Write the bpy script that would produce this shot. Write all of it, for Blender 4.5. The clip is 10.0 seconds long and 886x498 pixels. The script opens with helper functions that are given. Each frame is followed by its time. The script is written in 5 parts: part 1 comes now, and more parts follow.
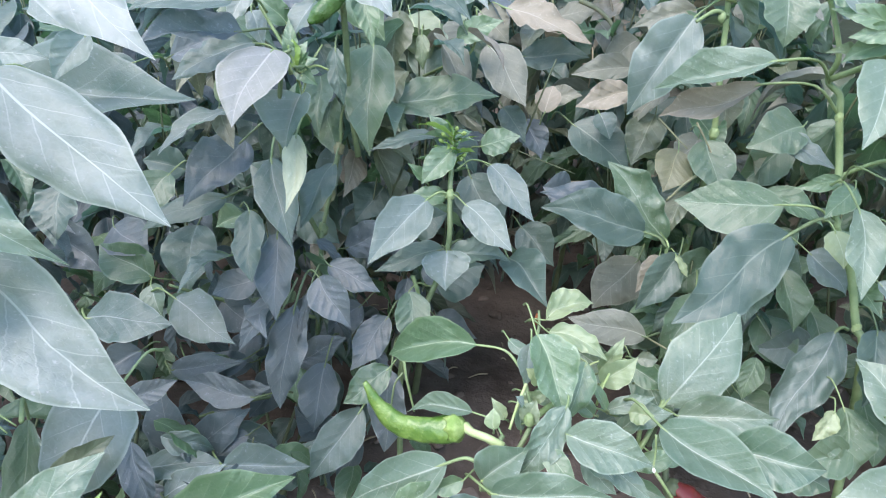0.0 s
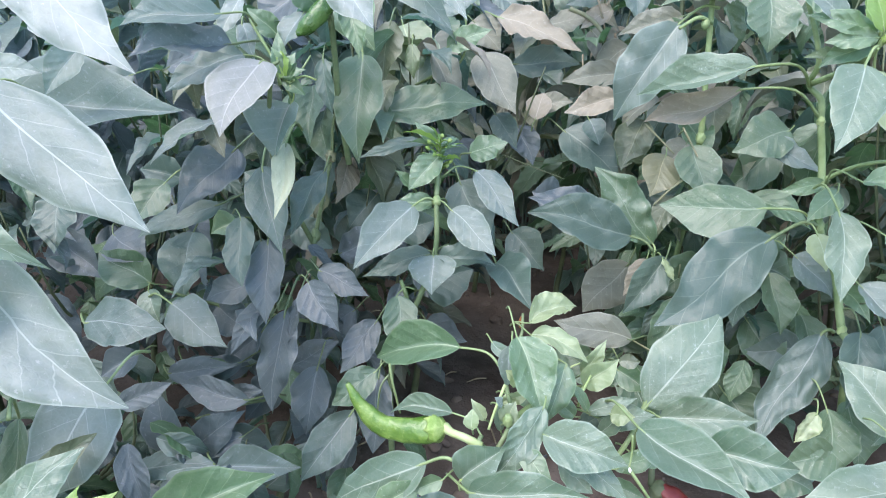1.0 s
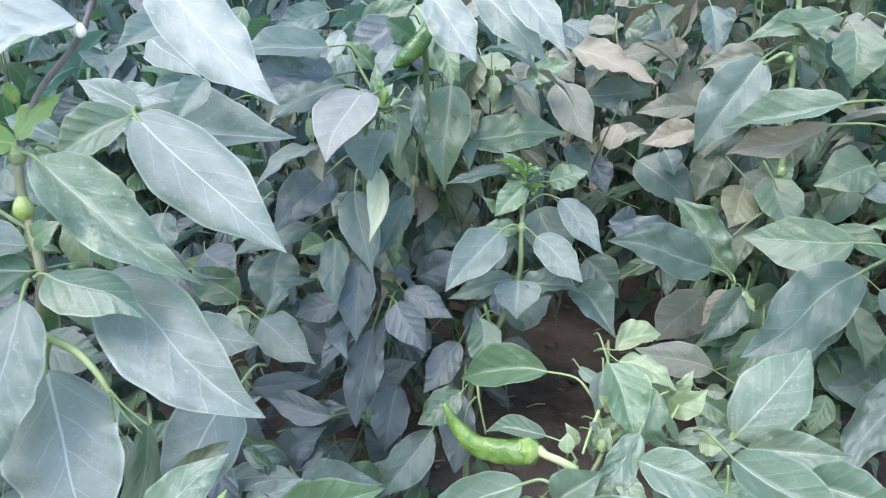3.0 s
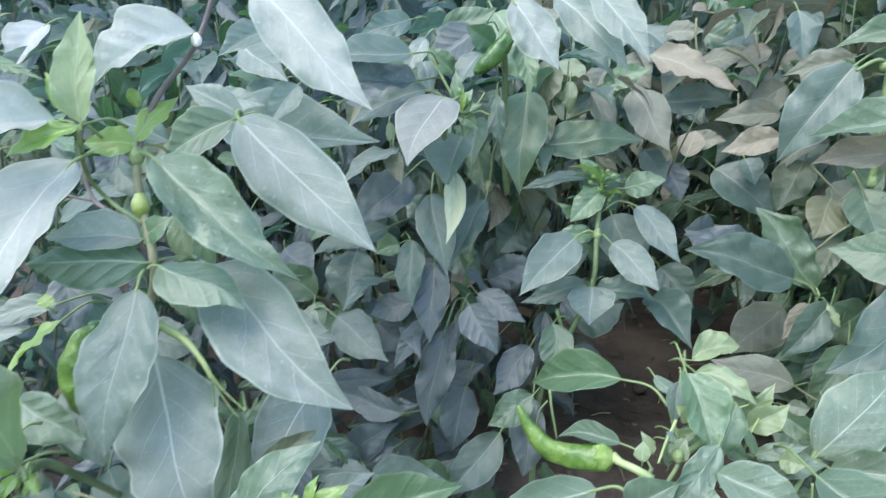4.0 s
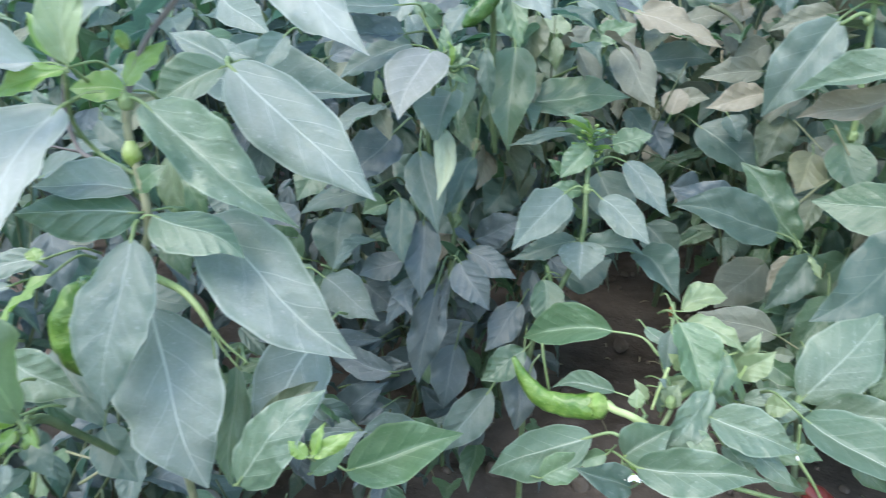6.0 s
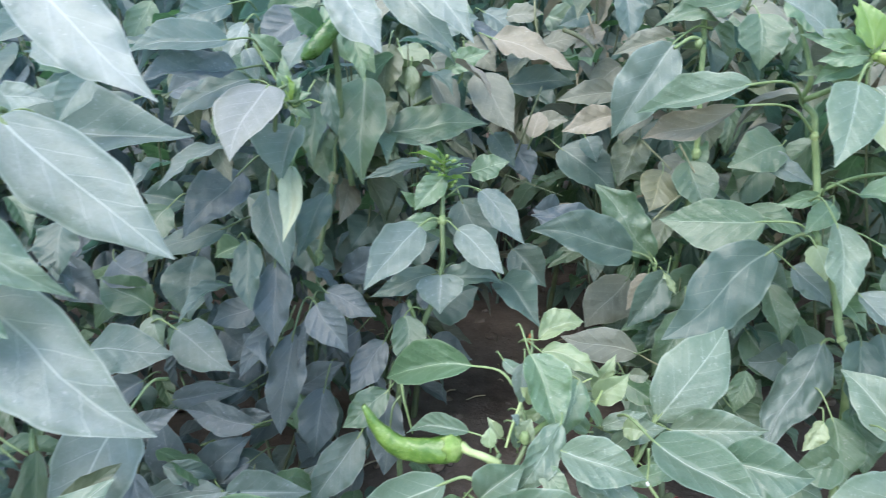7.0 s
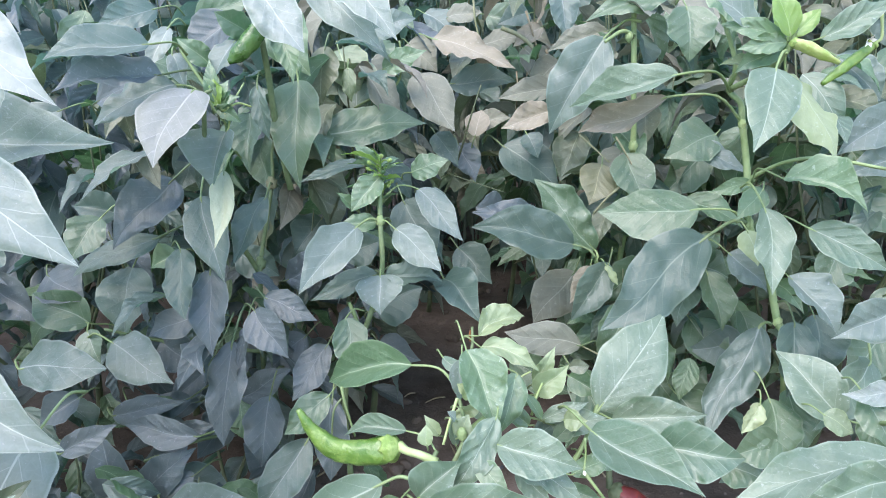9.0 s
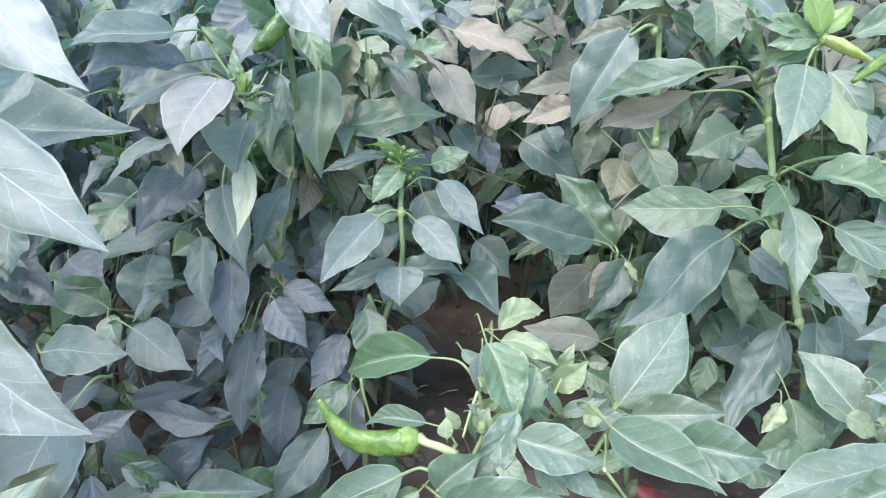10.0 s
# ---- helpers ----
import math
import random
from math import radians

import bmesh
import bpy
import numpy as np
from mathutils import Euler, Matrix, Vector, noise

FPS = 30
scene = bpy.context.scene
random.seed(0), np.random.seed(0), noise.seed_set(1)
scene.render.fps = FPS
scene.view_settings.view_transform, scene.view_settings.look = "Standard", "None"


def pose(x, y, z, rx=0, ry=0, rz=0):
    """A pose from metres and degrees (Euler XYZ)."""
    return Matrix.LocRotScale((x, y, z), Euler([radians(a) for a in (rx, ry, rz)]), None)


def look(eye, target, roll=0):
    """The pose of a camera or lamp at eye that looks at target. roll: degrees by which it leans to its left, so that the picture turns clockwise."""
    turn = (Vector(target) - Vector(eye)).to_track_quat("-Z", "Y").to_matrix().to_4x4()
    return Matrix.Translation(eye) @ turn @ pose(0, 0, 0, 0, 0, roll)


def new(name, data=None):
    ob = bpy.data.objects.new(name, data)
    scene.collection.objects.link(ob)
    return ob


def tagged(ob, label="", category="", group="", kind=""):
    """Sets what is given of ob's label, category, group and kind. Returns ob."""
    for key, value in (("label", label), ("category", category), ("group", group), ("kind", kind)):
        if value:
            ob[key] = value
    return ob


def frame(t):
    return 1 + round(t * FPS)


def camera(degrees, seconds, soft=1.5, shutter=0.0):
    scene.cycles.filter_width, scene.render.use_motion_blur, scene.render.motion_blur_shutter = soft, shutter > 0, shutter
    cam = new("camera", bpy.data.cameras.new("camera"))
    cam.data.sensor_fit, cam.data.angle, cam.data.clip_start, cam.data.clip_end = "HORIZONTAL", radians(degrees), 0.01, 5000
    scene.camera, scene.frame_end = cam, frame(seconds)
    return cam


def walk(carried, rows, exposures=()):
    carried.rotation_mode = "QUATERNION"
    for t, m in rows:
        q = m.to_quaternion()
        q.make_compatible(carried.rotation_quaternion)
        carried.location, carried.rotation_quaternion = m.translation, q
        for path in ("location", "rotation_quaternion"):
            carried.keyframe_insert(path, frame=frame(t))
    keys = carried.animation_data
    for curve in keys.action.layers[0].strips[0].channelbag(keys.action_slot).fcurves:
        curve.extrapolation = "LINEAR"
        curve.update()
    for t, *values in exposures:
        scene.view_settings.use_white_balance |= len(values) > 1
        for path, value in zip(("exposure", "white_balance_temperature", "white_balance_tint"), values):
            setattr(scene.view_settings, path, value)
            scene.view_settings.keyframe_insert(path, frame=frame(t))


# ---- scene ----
cam = camera(70.0, 10.0, soft=1.0, shutter=0.5)
PATH = [
    (0, (0.043, 0.038, 0.602), (-0.061, 1.891, -0.146), 0.9),
    (0.5, (0.059, 0.04, 0.599), (-0.048, 1.881, -0.174), 0.0),
    (1, (0.07, 0.028, 0.605), (-0.078, 1.884, -0.123), 0.1),
    (1.5, (0.06, 0.024, 0.606), (-0.062, 1.893, -0.096), 0.3),
    (2, (0.056, 0.028, 0.6), (-0.055, 1.891, -0.12), 0.7),
    (2.5, (0.032, 0.018, 0.611), (-0.197, 1.888, -0.062), 0.7),
    (2.7, (0.027, 0.01, 0.611), (-0.21, 1.88, -0.059), 0.5),
    (3.8, (0.001, 0.002, 0.617), (-0.379, 1.864, -0.005), 0.6),
    (4, (0.003, -0.006, 0.614), (-0.426, 1.837, -0.034), 0.3),
    (4.5, (-0.018, -0.012, 0.605), (-0.508, 1.808, -0.063), -0.1),
    (5, (-0.035, -0.012, 0.605), (-0.569, 1.792, -0.075), 0.7),
    (5.2, (-0.038, -0.017, 0.605), (-0.566, 1.782, -0.092), 0.7),
    (6.3, (0.002, -0.003, 0.597), (-0.253, 1.841, -0.134), 0.4),
    (6.5, (0.013, 0.008, 0.601), (-0.198, 1.865, -0.114), 0.4),
    (7, (0.046, 0.023, 0.609), (-0.046, 1.902, -0.07), -0.5),
    (7.5, (0.063, 0.033, 0.608), (0.02, 1.914, -0.071), -1.0),
    (8, (0.073, 0.032, 0.604), (0.041, 1.915, -0.069), -1.6),
    (8.5, (0.076, 0.03, 0.6), (0.06, 1.911, -0.081), -1.8),
    (9, (0.08, 0.024, 0.601), (0.071, 1.911, -0.062), -2.0),
    (9.5, (0.083, 0.021, 0.601), (0.061, 1.904, -0.07), -2.0),
    (10, (0.069, 0.025, 0.6), (0.031, 1.905, -0.081), -1.2),
]
walk(cam, [(t, look(eye, target, roll)) for t, eye, target, roll in PATH], exposures=[(0, 1.36, 6600, 15), (2.5, 1.38, 6550, 14), (4.0, 1.13, 6550, 7), (5.2, 1.14, 6550, 4), (6.5, 1.15, 6550, 4), (7.0, 1.20, 6550, 8), (8.0, 1.32, 6600, 14), (8.5, 1.54, 6650, 15), (9.0, 1.42, 6650, 14), (10, 1.42, 6650, 14)])

# ---- sky, sun, exposure ----
world = bpy.data.worlds.new("sky")
scene.world = world
world.use_nodes = True
wn = world.node_tree.nodes
wn.clear()
sky = wn.new("ShaderNodeTexSky")
sky.sky_type = "NISHITA"
sky.sun_disc = False
sky.sun_elevation = radians(60)
sky.sun_rotation = radians(206)
sky.air_density = 1.2
sky.dust_density = 1.0
back = wn.new("ShaderNodeBackground")
back.inputs["Strength"].default_value = 0.205
wout = wn.new("ShaderNodeOutputWorld")
world.node_tree.links.new(sky.outputs[0], back.inputs[0])
world.node_tree.links.new(back.outputs[0], wout.inputs[0])

sun = new("sun", bpy.data.lights.new("sun", "SUN"))
sun.data.energy = 1.5
sun.data.angle = radians(40)
sun.data.color = (1.0, 0.97, 0.93)
sun.matrix_world = look((-1.3, -1.2, 4.0), (0, 0.6, 0.3))


# ---- materials ----
class Graph:
    """A small helper to write node materials in lines."""

    def __init__(self, name):
        self.mat = bpy.data.materials.new(name)
        self.mat.use_nodes = True
        self.nodes, self.links = self.mat.node_tree.nodes, self.mat.node_tree.links
        self.nodes.clear()

    def put(self, target, value):
        if isinstance(value, bpy.types.NodeSocket):
            self.links.new(value, target)
        else:
            target.default_value = value

    def math(self, op, a, b=0.0, c=0.0):
        n = self.nodes.new("ShaderNodeMath")
        n.operation = op
        for k, v in enumerate((a, b, c)):
            self.put(n.inputs[k], v)
        return n.outputs[0]

    def step(self, value, lo, hi, a=0.0, b=1.0):
        n = self.nodes.new("ShaderNodeMapRange")
        n.interpolation_type = "SMOOTHSTEP"
        for k, v in enumerate((value, lo, hi, a, b)):
            self.put(n.inputs[k], v)
        return n.outputs[0]

    def mix(self, fac, a, b, kind="MIX"):
        n = self.nodes.new("ShaderNodeMix")
        n.data_type, n.blend_type = "RGBA", kind
        self.put(n.inputs[0], fac)
        self.put(n.inputs[6], a if isinstance(a, bpy.types.NodeSocket) else (*a, 1))
        self.put(n.inputs[7], b if isinstance(b, bpy.types.NodeSocket) else (*b, 1))
        return n.outputs[2]

    def noise(self, scale, detail=3.0, rough=0.55, vector=None):
        n = self.nodes.new("ShaderNodeTexNoise")
        n.inputs["Scale"].default_value = scale
        n.inputs["Detail"].default_value = detail
        n.inputs["Roughness"].default_value = rough
        self.links.new(vector or self.coords(), n.inputs["Vector"])
        return n.outputs["Fac"]

    def cells(self, scale):
        n = self.nodes.new("ShaderNodeTexVoronoi")
        n.feature = "DISTANCE_TO_EDGE"
        n.inputs["Scale"].default_value = scale
        self.links.new(self.coords(), n.inputs["Vector"])
        return n.outputs["Distance"]

    def coords(self):
        return self.nodes.new("ShaderNodeTexCoord").outputs["Object"]

    def chance(self):
        return self.nodes.new("ShaderNodeObjectInfo").outputs["Random"]

    def finish(self, colour, roughness=0.6, height=None, depth=0.001, specular=0.5, through_colour=None, thin=0.0, ior=1.5):
        p = self.nodes.new("ShaderNodeBsdfPrincipled")
        self.put(p.inputs["Base Color"], colour)
        self.put(p.inputs["Roughness"], roughness)
        self.put(p.inputs["Specular IOR Level"], specular)
        p.inputs["IOR"].default_value = ior
        if height is not None:
            b = self.nodes.new("ShaderNodeBump")
            b.inputs["Distance"].default_value = depth
            b.inputs["Strength"].default_value = 1.0
            self.links.new(height, b.inputs["Height"])
            self.links.new(b.outputs[0], p.inputs["Normal"])
        shader = p.outputs[0]
        if thin:
            t = self.nodes.new("ShaderNodeBsdfTranslucent")
            self.put(t.inputs["Color"], through_colour)
            m = self.nodes.new("ShaderNodeMixShader")
            m.inputs[0].default_value = thin
            self.links.new(p.outputs[0], m.inputs[1])
            self.links.new(t.outputs[0], m.inputs[2])
            shader = m.outputs[0]
        out = self.nodes.new("ShaderNodeOutputMaterial")
        self.links.new(shader, out.inputs[0])
        return self.mat


def leaf_material(name, green, dust_or_tint, veil, vein, thin=0.38, rough=0.44, gloss=0.8):
    """Leaf skin: veins from the leaf's own map, dust in patches and specks; pale, white and slate also carry sheen or
    shade in this colour.
    """
    g = Graph(name)
    uv = g.nodes.new("ShaderNodeUVMap")
    uv.uv_map = "leaf"
    sep = g.nodes.new("ShaderNodeSeparateXYZ")
    g.links.new(uv.outputs[0], sep.inputs[0])
    uv = g.nodes.new("ShaderNodeUVMap")
    uv.uv_map = "rim"
    edge = g.nodes.new("ShaderNodeSeparateXYZ")
    g.links.new(uv.outputs[0], edge.inputs[0])
    age = edge.outputs[1]
    x = g.math("MULTIPLY_ADD", sep.outputs[0], 2.0, -1.0)
    y = sep.outputs[1]
    ax = g.math("ABSOLUTE", x)
    cloud = g.noise(38.0, 4.0)
    wide = g.math("MULTIPLY_ADD", y, -0.034, 0.046)
    mid = g.math("SUBTRACT", 1.0, g.step(ax, g.math("MULTIPLY", wide, 0.35), wide))
    wob = g.noise(45.0, 2.0)
    ph = g.math("MULTIPLY_ADD", ax, -0.34, y)
    ph = g.math("MULTIPLY_ADD", wob, 0.05, ph)
    ph = g.math("MULTIPLY_ADD", g.math("SIGN", x), 0.035, ph)
    ph = g.math("MULTIPLY", ph, 5.4)
    d = g.math("ABSOLUTE", g.math("SUBTRACT", g.math("FRACT", ph), 0.5))
    lat = g.math("MULTIPLY", g.math("SUBTRACT", 1.0, g.step(d, 0.0, 0.035)), age)
    lat = g.math("MULTIPLY", lat, g.step(ax, 1.0, 0.25))
    lat = g.math("MULTIPLY", lat, g.step(y, 0.0, 0.12))
    veins = g.math("MAXIMUM", mid, g.math("MULTIPLY", lat, g.step(cloud, 0.25, 0.75, 0.45, 0.85)))
    fine = g.noise(260.0, 3.0)
    r = g.chance()
    speck = g.step(g.noise(420.0, 1.0), 0.69, 0.75)
    splash = g.math("MULTIPLY", g.step(g.noise(210.0, 3.0, 0.7), 0.60, 0.70), g.step(g.math("ADD", cloud, g.math("MULTIPLY", r, 0.5)), 0.66, 0.86))
    speck = g.math("MAXIMUM", speck, g.math("MULTIPLY", splash, 0.75))
    deep = tuple(c * 0.7 for c in green)
    warm = (green[0] * 1.35, green[1] * 1.12, green[2] * 0.9)
    base = g.mix(cloud, deep, green)
    base = g.mix(g.math("MULTIPLY", r, 0.6), base, warm)
    film = g.step(cloud, 0.3, 0.75, veil * 0.62, veil * 0.86)
    film = g.math("MULTIPLY_ADD", g.math("SUBTRACT", fine, 0.5), 0.5 * veil, film)
    film = g.math("MULTIPLY", film, g.math("MULTIPLY_ADD", r, 0.6, 0.7))
    rim = g.math("MULTIPLY_ADD", g.math("SUBTRACT", cloud, 0.5), 0.3, edge.outputs[0])
    film = g.math("MULTIPLY", film, g.step(rim, 0.66, 1.02, 1.05, 0.5))
    film = g.math("MAXIMUM", film, g.math("MULTIPLY", speck, min(1.0, veil * 1.3)))
    skin = g.mix(g.math("MINIMUM", film, 1.0), base, dust_or_tint)
    cell = g.math("MULTIPLY", g.step(d, 0.12, 0.5), g.step(ax, 0.03, 0.3))
    skin = g.mix(g.math("MULTIPLY", cell, 0.12), skin, deep)
    skin = g.mix(g.math("MULTIPLY", veins, 0.76), skin, vein)
    skin = g.mix(g.math("MULTIPLY", splash, 0.42), skin, tuple(min(0.7, c * 1.35) for c in dust_or_tint))
    skin = g.mix(g.math("MULTIPLY", g.step(edge.outputs[0], 0.90, 0.99), 0.42), skin, vein)
    net = g.step(g.cells(230.0), 0.0, 0.16)
    skin = g.mix(g.math("MULTIPLY_ADD", net, -0.05, 0.05), skin, vein)
    pillow = g.math("MULTIPLY", g.step(d, 0.0, 0.42), g.step(ax, 0.0, 0.22))
    crease = g.noise(150.0, 3.0, 0.6)
    height = g.math("MULTIPLY_ADD", fine, 0.15, g.math("MULTIPLY", pillow, 0.36))
    height = g.math("MULTIPLY_ADD", crease, 0.36, height)
    height = g.math("MULTIPLY_ADD", mid, 0.12, height)
    height = g.math("MULTIPLY_ADD", net, 0.045, height)
    height = g.math("MULTIPLY", height, g.math("MULTIPLY", age, age))
    glow = tuple(min(1.0, c * 2.3) for c in green)
    return g.finish(skin, g.math("MULTIPLY_ADD", film, 0.24, rough + 0.03), height, 0.0015, gloss, (*glow, 1), thin, 1.62)


def plain_material(name, a, b, scale, rough, depth=0.0006, specular=0.4, spots=None):
    g = Graph(name)
    n = g.noise(scale, 4.0)
    f = g.noise(scale * 9, 3.0)
    col = g.mix(g.step(n, 0.3, 0.7), a, b)
    col = g.mix(g.math("MULTIPLY", g.chance(), 0.3), col, a)
    if spots:
        col = g.mix(g.step(g.noise(scale * 3, 1.0), 0.62, 0.7), col, spots)
    return g.finish(col, rough, g.math("MULTIPLY_ADD", f, 0.5, n), depth, specular)


def pod_material(name, deep, light, rough, pale):
    """Smooth waxy pepper skin: mottled green, lighter lengthwise flushes, fine pores."""
    g = Graph(name)
    big = g.noise(70.0, 3.0)
    small = g.noise(420.0, 2.0)
    col = g.mix(g.step(big, 0.32, 0.68), deep, light)
    col = g.mix(g.math("MULTIPLY", g.step(g.noise(150.0, 3.0, 0.6), 0.55, 0.75), 0.55), col, pale)
    col = g.mix(g.math("MULTIPLY", g.step(small, 0.64, 0.74), 0.25), col, pale)
    height = g.math("MULTIPLY_ADD", small, 0.12, g.noise(190.0, 3.0, 0.6))
    return g.finish(col, g.math("MULTIPLY_ADD", big, 0.16, rough), height, 0.0012, 0.6)


mature = leaf_material("leaf_mature", (0.046, 0.104, 0.074), (0.29, 0.33, 0.32), 0.23, (0.25, 0.32, 0.27))
dusty = leaf_material("leaf_dusty", (0.060, 0.130, 0.092), (0.37, 0.405, 0.43), 0.38, (0.41, 0.46, 0.44))
# pale: dust plus the sky's sheen on bright leaves, put into the colour
pale = leaf_material("leaf_pale_dust_sheen", (0.115, 0.185, 0.13), (0.51, 0.535, 0.56), 0.55, (0.70, 0.76, 0.71))
fresh = leaf_material("leaf_fresh", (0.056, 0.150, 0.048), (0.39, 0.45, 0.40), 0.23, (0.36, 0.46, 0.30), 0.26, 0.43, 0.85)
leafy = leaf_material("leaf_green", (0.044, 0.116, 0.044), (0.34, 0.385, 0.33), 0.20, (0.28, 0.36, 0.26), 0.3, 0.43, 0.85)
sage = leaf_material("leaf_sage", (0.058, 0.138, 0.066), (0.38, 0.42, 0.39), 0.30, (0.41, 0.48, 0.40), 0.26, 0.44, 0.85)
olive = leaf_material("leaf_olive", (0.064, 0.098, 0.042), (0.32, 0.33, 0.26), 0.32, (0.33, 0.37, 0.25), 0.28, 0.45, 0.8)
tender = leaf_material("leaf_tender", (0.155, 0.29, 0.045), (0.40, 0.47, 0.28), 0.10, (0.40, 0.52, 0.24), 0.28, 0.40)
lime = leaf_material("leaf_lime", (0.20, 0.29, 0.12), (0.47, 0.52, 0.40), 0.42, (0.48, 0.54, 0.37), 0.25, 0.45)
sap = leaf_material("leaf_sap_green", (0.090, 0.162, 0.052), (0.42, 0.47, 0.39), 0.42, (0.40, 0.48, 0.28), 0.28, 0.45, 0.8)
cream = leaf_material("leaf_cream", (0.34, 0.41, 0.25), (0.54, 0.57, 0.46), 0.55, (0.54, 0.58, 0.45), 0.25, 0.5)
# white: dust colour raised further to stand in for the sky's white sheen
white = leaf_material("leaf_white_dust_sheen", (0.19, 0.25, 0.19), (0.67, 0.675, 0.70), 0.75, (0.74, 0.76, 0.76))
blush = leaf_material("leaf_blush_dust", (0.125, 0.170, 0.130), (0.435, 0.435, 0.452), 0.60, (0.62, 0.63, 0.62))
misty = leaf_material("leaf_misty", (0.085, 0.155, 0.11), (0.43, 0.46, 0.47), 0.48, (0.50, 0.57, 0.52))
# slate: the blue shade among low and rear leaves, painted as leaf colour
slate = leaf_material("leaf_slate_shade", (0.048, 0.086, 0.084), (0.30, 0.325, 0.40), 0.29, (0.26, 0.30, 0.31))
dry = leaf_material("leaf_dry_dust", (0.105, 0.125, 0.085), (0.305, 0.305, 0.255), 0.38, (0.33, 0.34, 0.28), 0.15, 0.6)
yellowing = leaf_material("leaf_yellowing", (0.155, 0.155, 0.068), (0.36, 0.365, 0.27), 0.36, (0.40, 0.37, 0.22), 0.2, 0.5)
tan = leaf_material("leaf_withering_tan", (0.165, 0.148, 0.098), (0.365, 0.348, 0.29), 0.5, (0.42, 0.38, 0.32), 0.15, 0.6)
stalk_green = plain_material("stalk_green", (0.15, 0.22, 0.09), (0.27, 0.35, 0.17), 60.0, 0.5)
stalk_dark = plain_material("stalk_purple", (0.10, 0.09, 0.10), (0.20, 0.18, 0.17), 60.0, 0.55)
bark = plain_material("stem_bark", (0.17, 0.19, 0.10), (0.30, 0.29, 0.19), 45.0, 0.65, 0.001)
stalk_pale = plain_material("stalk_pale", (0.26, 0.35, 0.13), (0.40, 0.47, 0.24), 60.0, 0.5)
# darker copy of stalk_green: shade inside the plants put into stalk colour
stalk_shade = plain_material("stalk_shaded", (0.10, 0.15, 0.07), (0.18, 0.235, 0.12), 60.0, 0.55)
twig = plain_material("twig_green", (0.06, 0.085, 0.045), (0.12, 0.14, 0.075), 50.0, 0.6)
chilli_green = pod_material("chilli_green", (0.062, 0.145, 0.020), (0.155, 0.255, 0.052), 0.26, (0.34, 0.42, 0.16))
chilli_dark = pod_material("chilli_dark_green", (0.030, 0.085, 0.014), (0.060, 0.140, 0.030), 0.2, (0.14, 0.22, 0.075))
chilli_pale = pod_material("chilli_pale", (0.24, 0.34, 0.07), (0.40, 0.47, 0.18), 0.28, (0.50, 0.55, 0.28))
chilli_red = plain_material("chilli_red", (0.11, 0.014, 0.013), (0.17, 0.03, 0.025), 35.0, 0.3, 0.0003, 0.5)
calyx_green = plain_material("calyx_green", (0.15, 0.26, 0.05), (0.31, 0.41, 0.14), 140.0, 0.42, 0.0012)
petal_white = plain_material("petal_white", (0.72, 0.73, 0.68), (0.82, 0.83, 0.80), 60.0, 0.6)
rust = plain_material("withered_bud", (0.17, 0.055, 0.02), (0.27, 0.11, 0.04), 90.0, 0.7)


def soil_material():
    """Damp crumbly earth: broad damp and dry patches, crumbs and pale grit."""
    g = Graph("soil")
    broad, mid, fine = g.noise(2.3, 4.0), g.noise(17.0, 5.0, 0.62), g.noise(140.0, 3.0, 0.6)
    col = g.mix(g.step(mid, 0.3, 0.7), (0.078, 0.060, 0.050), (0.150, 0.116, 0.098))
    col = g.mix(g.math("MULTIPLY", g.step(broad, 0.35, 0.7), 0.5), col, (0.185, 0.148, 0.125))
    col = g.mix(g.math("MULTIPLY", g.step(fine, 0.60, 0.72), 0.45), col, (0.21, 0.165, 0.135))
    return g.finish(col, 0.95, g.math("MULTIPLY_ADD", fine, 0.3, mid), 0.006, 0.2)


soil_skin = soil_material()
straw = plain_material("straw", (0.20, 0.165, 0.11), (0.34, 0.29, 0.20), 40.0, 0.8)


# ---- shaping ----
def mesh_from(name, bm, mats):
    me = bpy.data.meshes.new(name)
    bm.to_mesh(me)
    bm.free()
    for f in me.polygons:
        f.use_smooth = True
    for m in mats:
        me.materials.append(m)
    return me


def part(name, me, parent, place=(0, 0, 0), label=""):
    ob = new(name, me)
    ob.parent = parent
    ob.location = place
    return tagged(ob, label) if label else ob


def glide(pts, steps=5):
    """Points along a smooth curve through the given ones."""
    p = [Vector(v) for v in pts]
    p = [p[0] * 2 - p[1]] + p + [p[-1] * 2 - p[-2]]
    out = []
    for k in range(1, len(p) - 2):
        for s in range(steps):
            t = s / steps
            a, b, c, d = p[k - 1 : k + 3]
            out.append(0.5 * (2 * b + (c - a) * t + (2 * a - 5 * b + 4 * c - d) * t * t + (3 * b - a - 3 * c + d) * t**3))
    return out + [p[-2]]


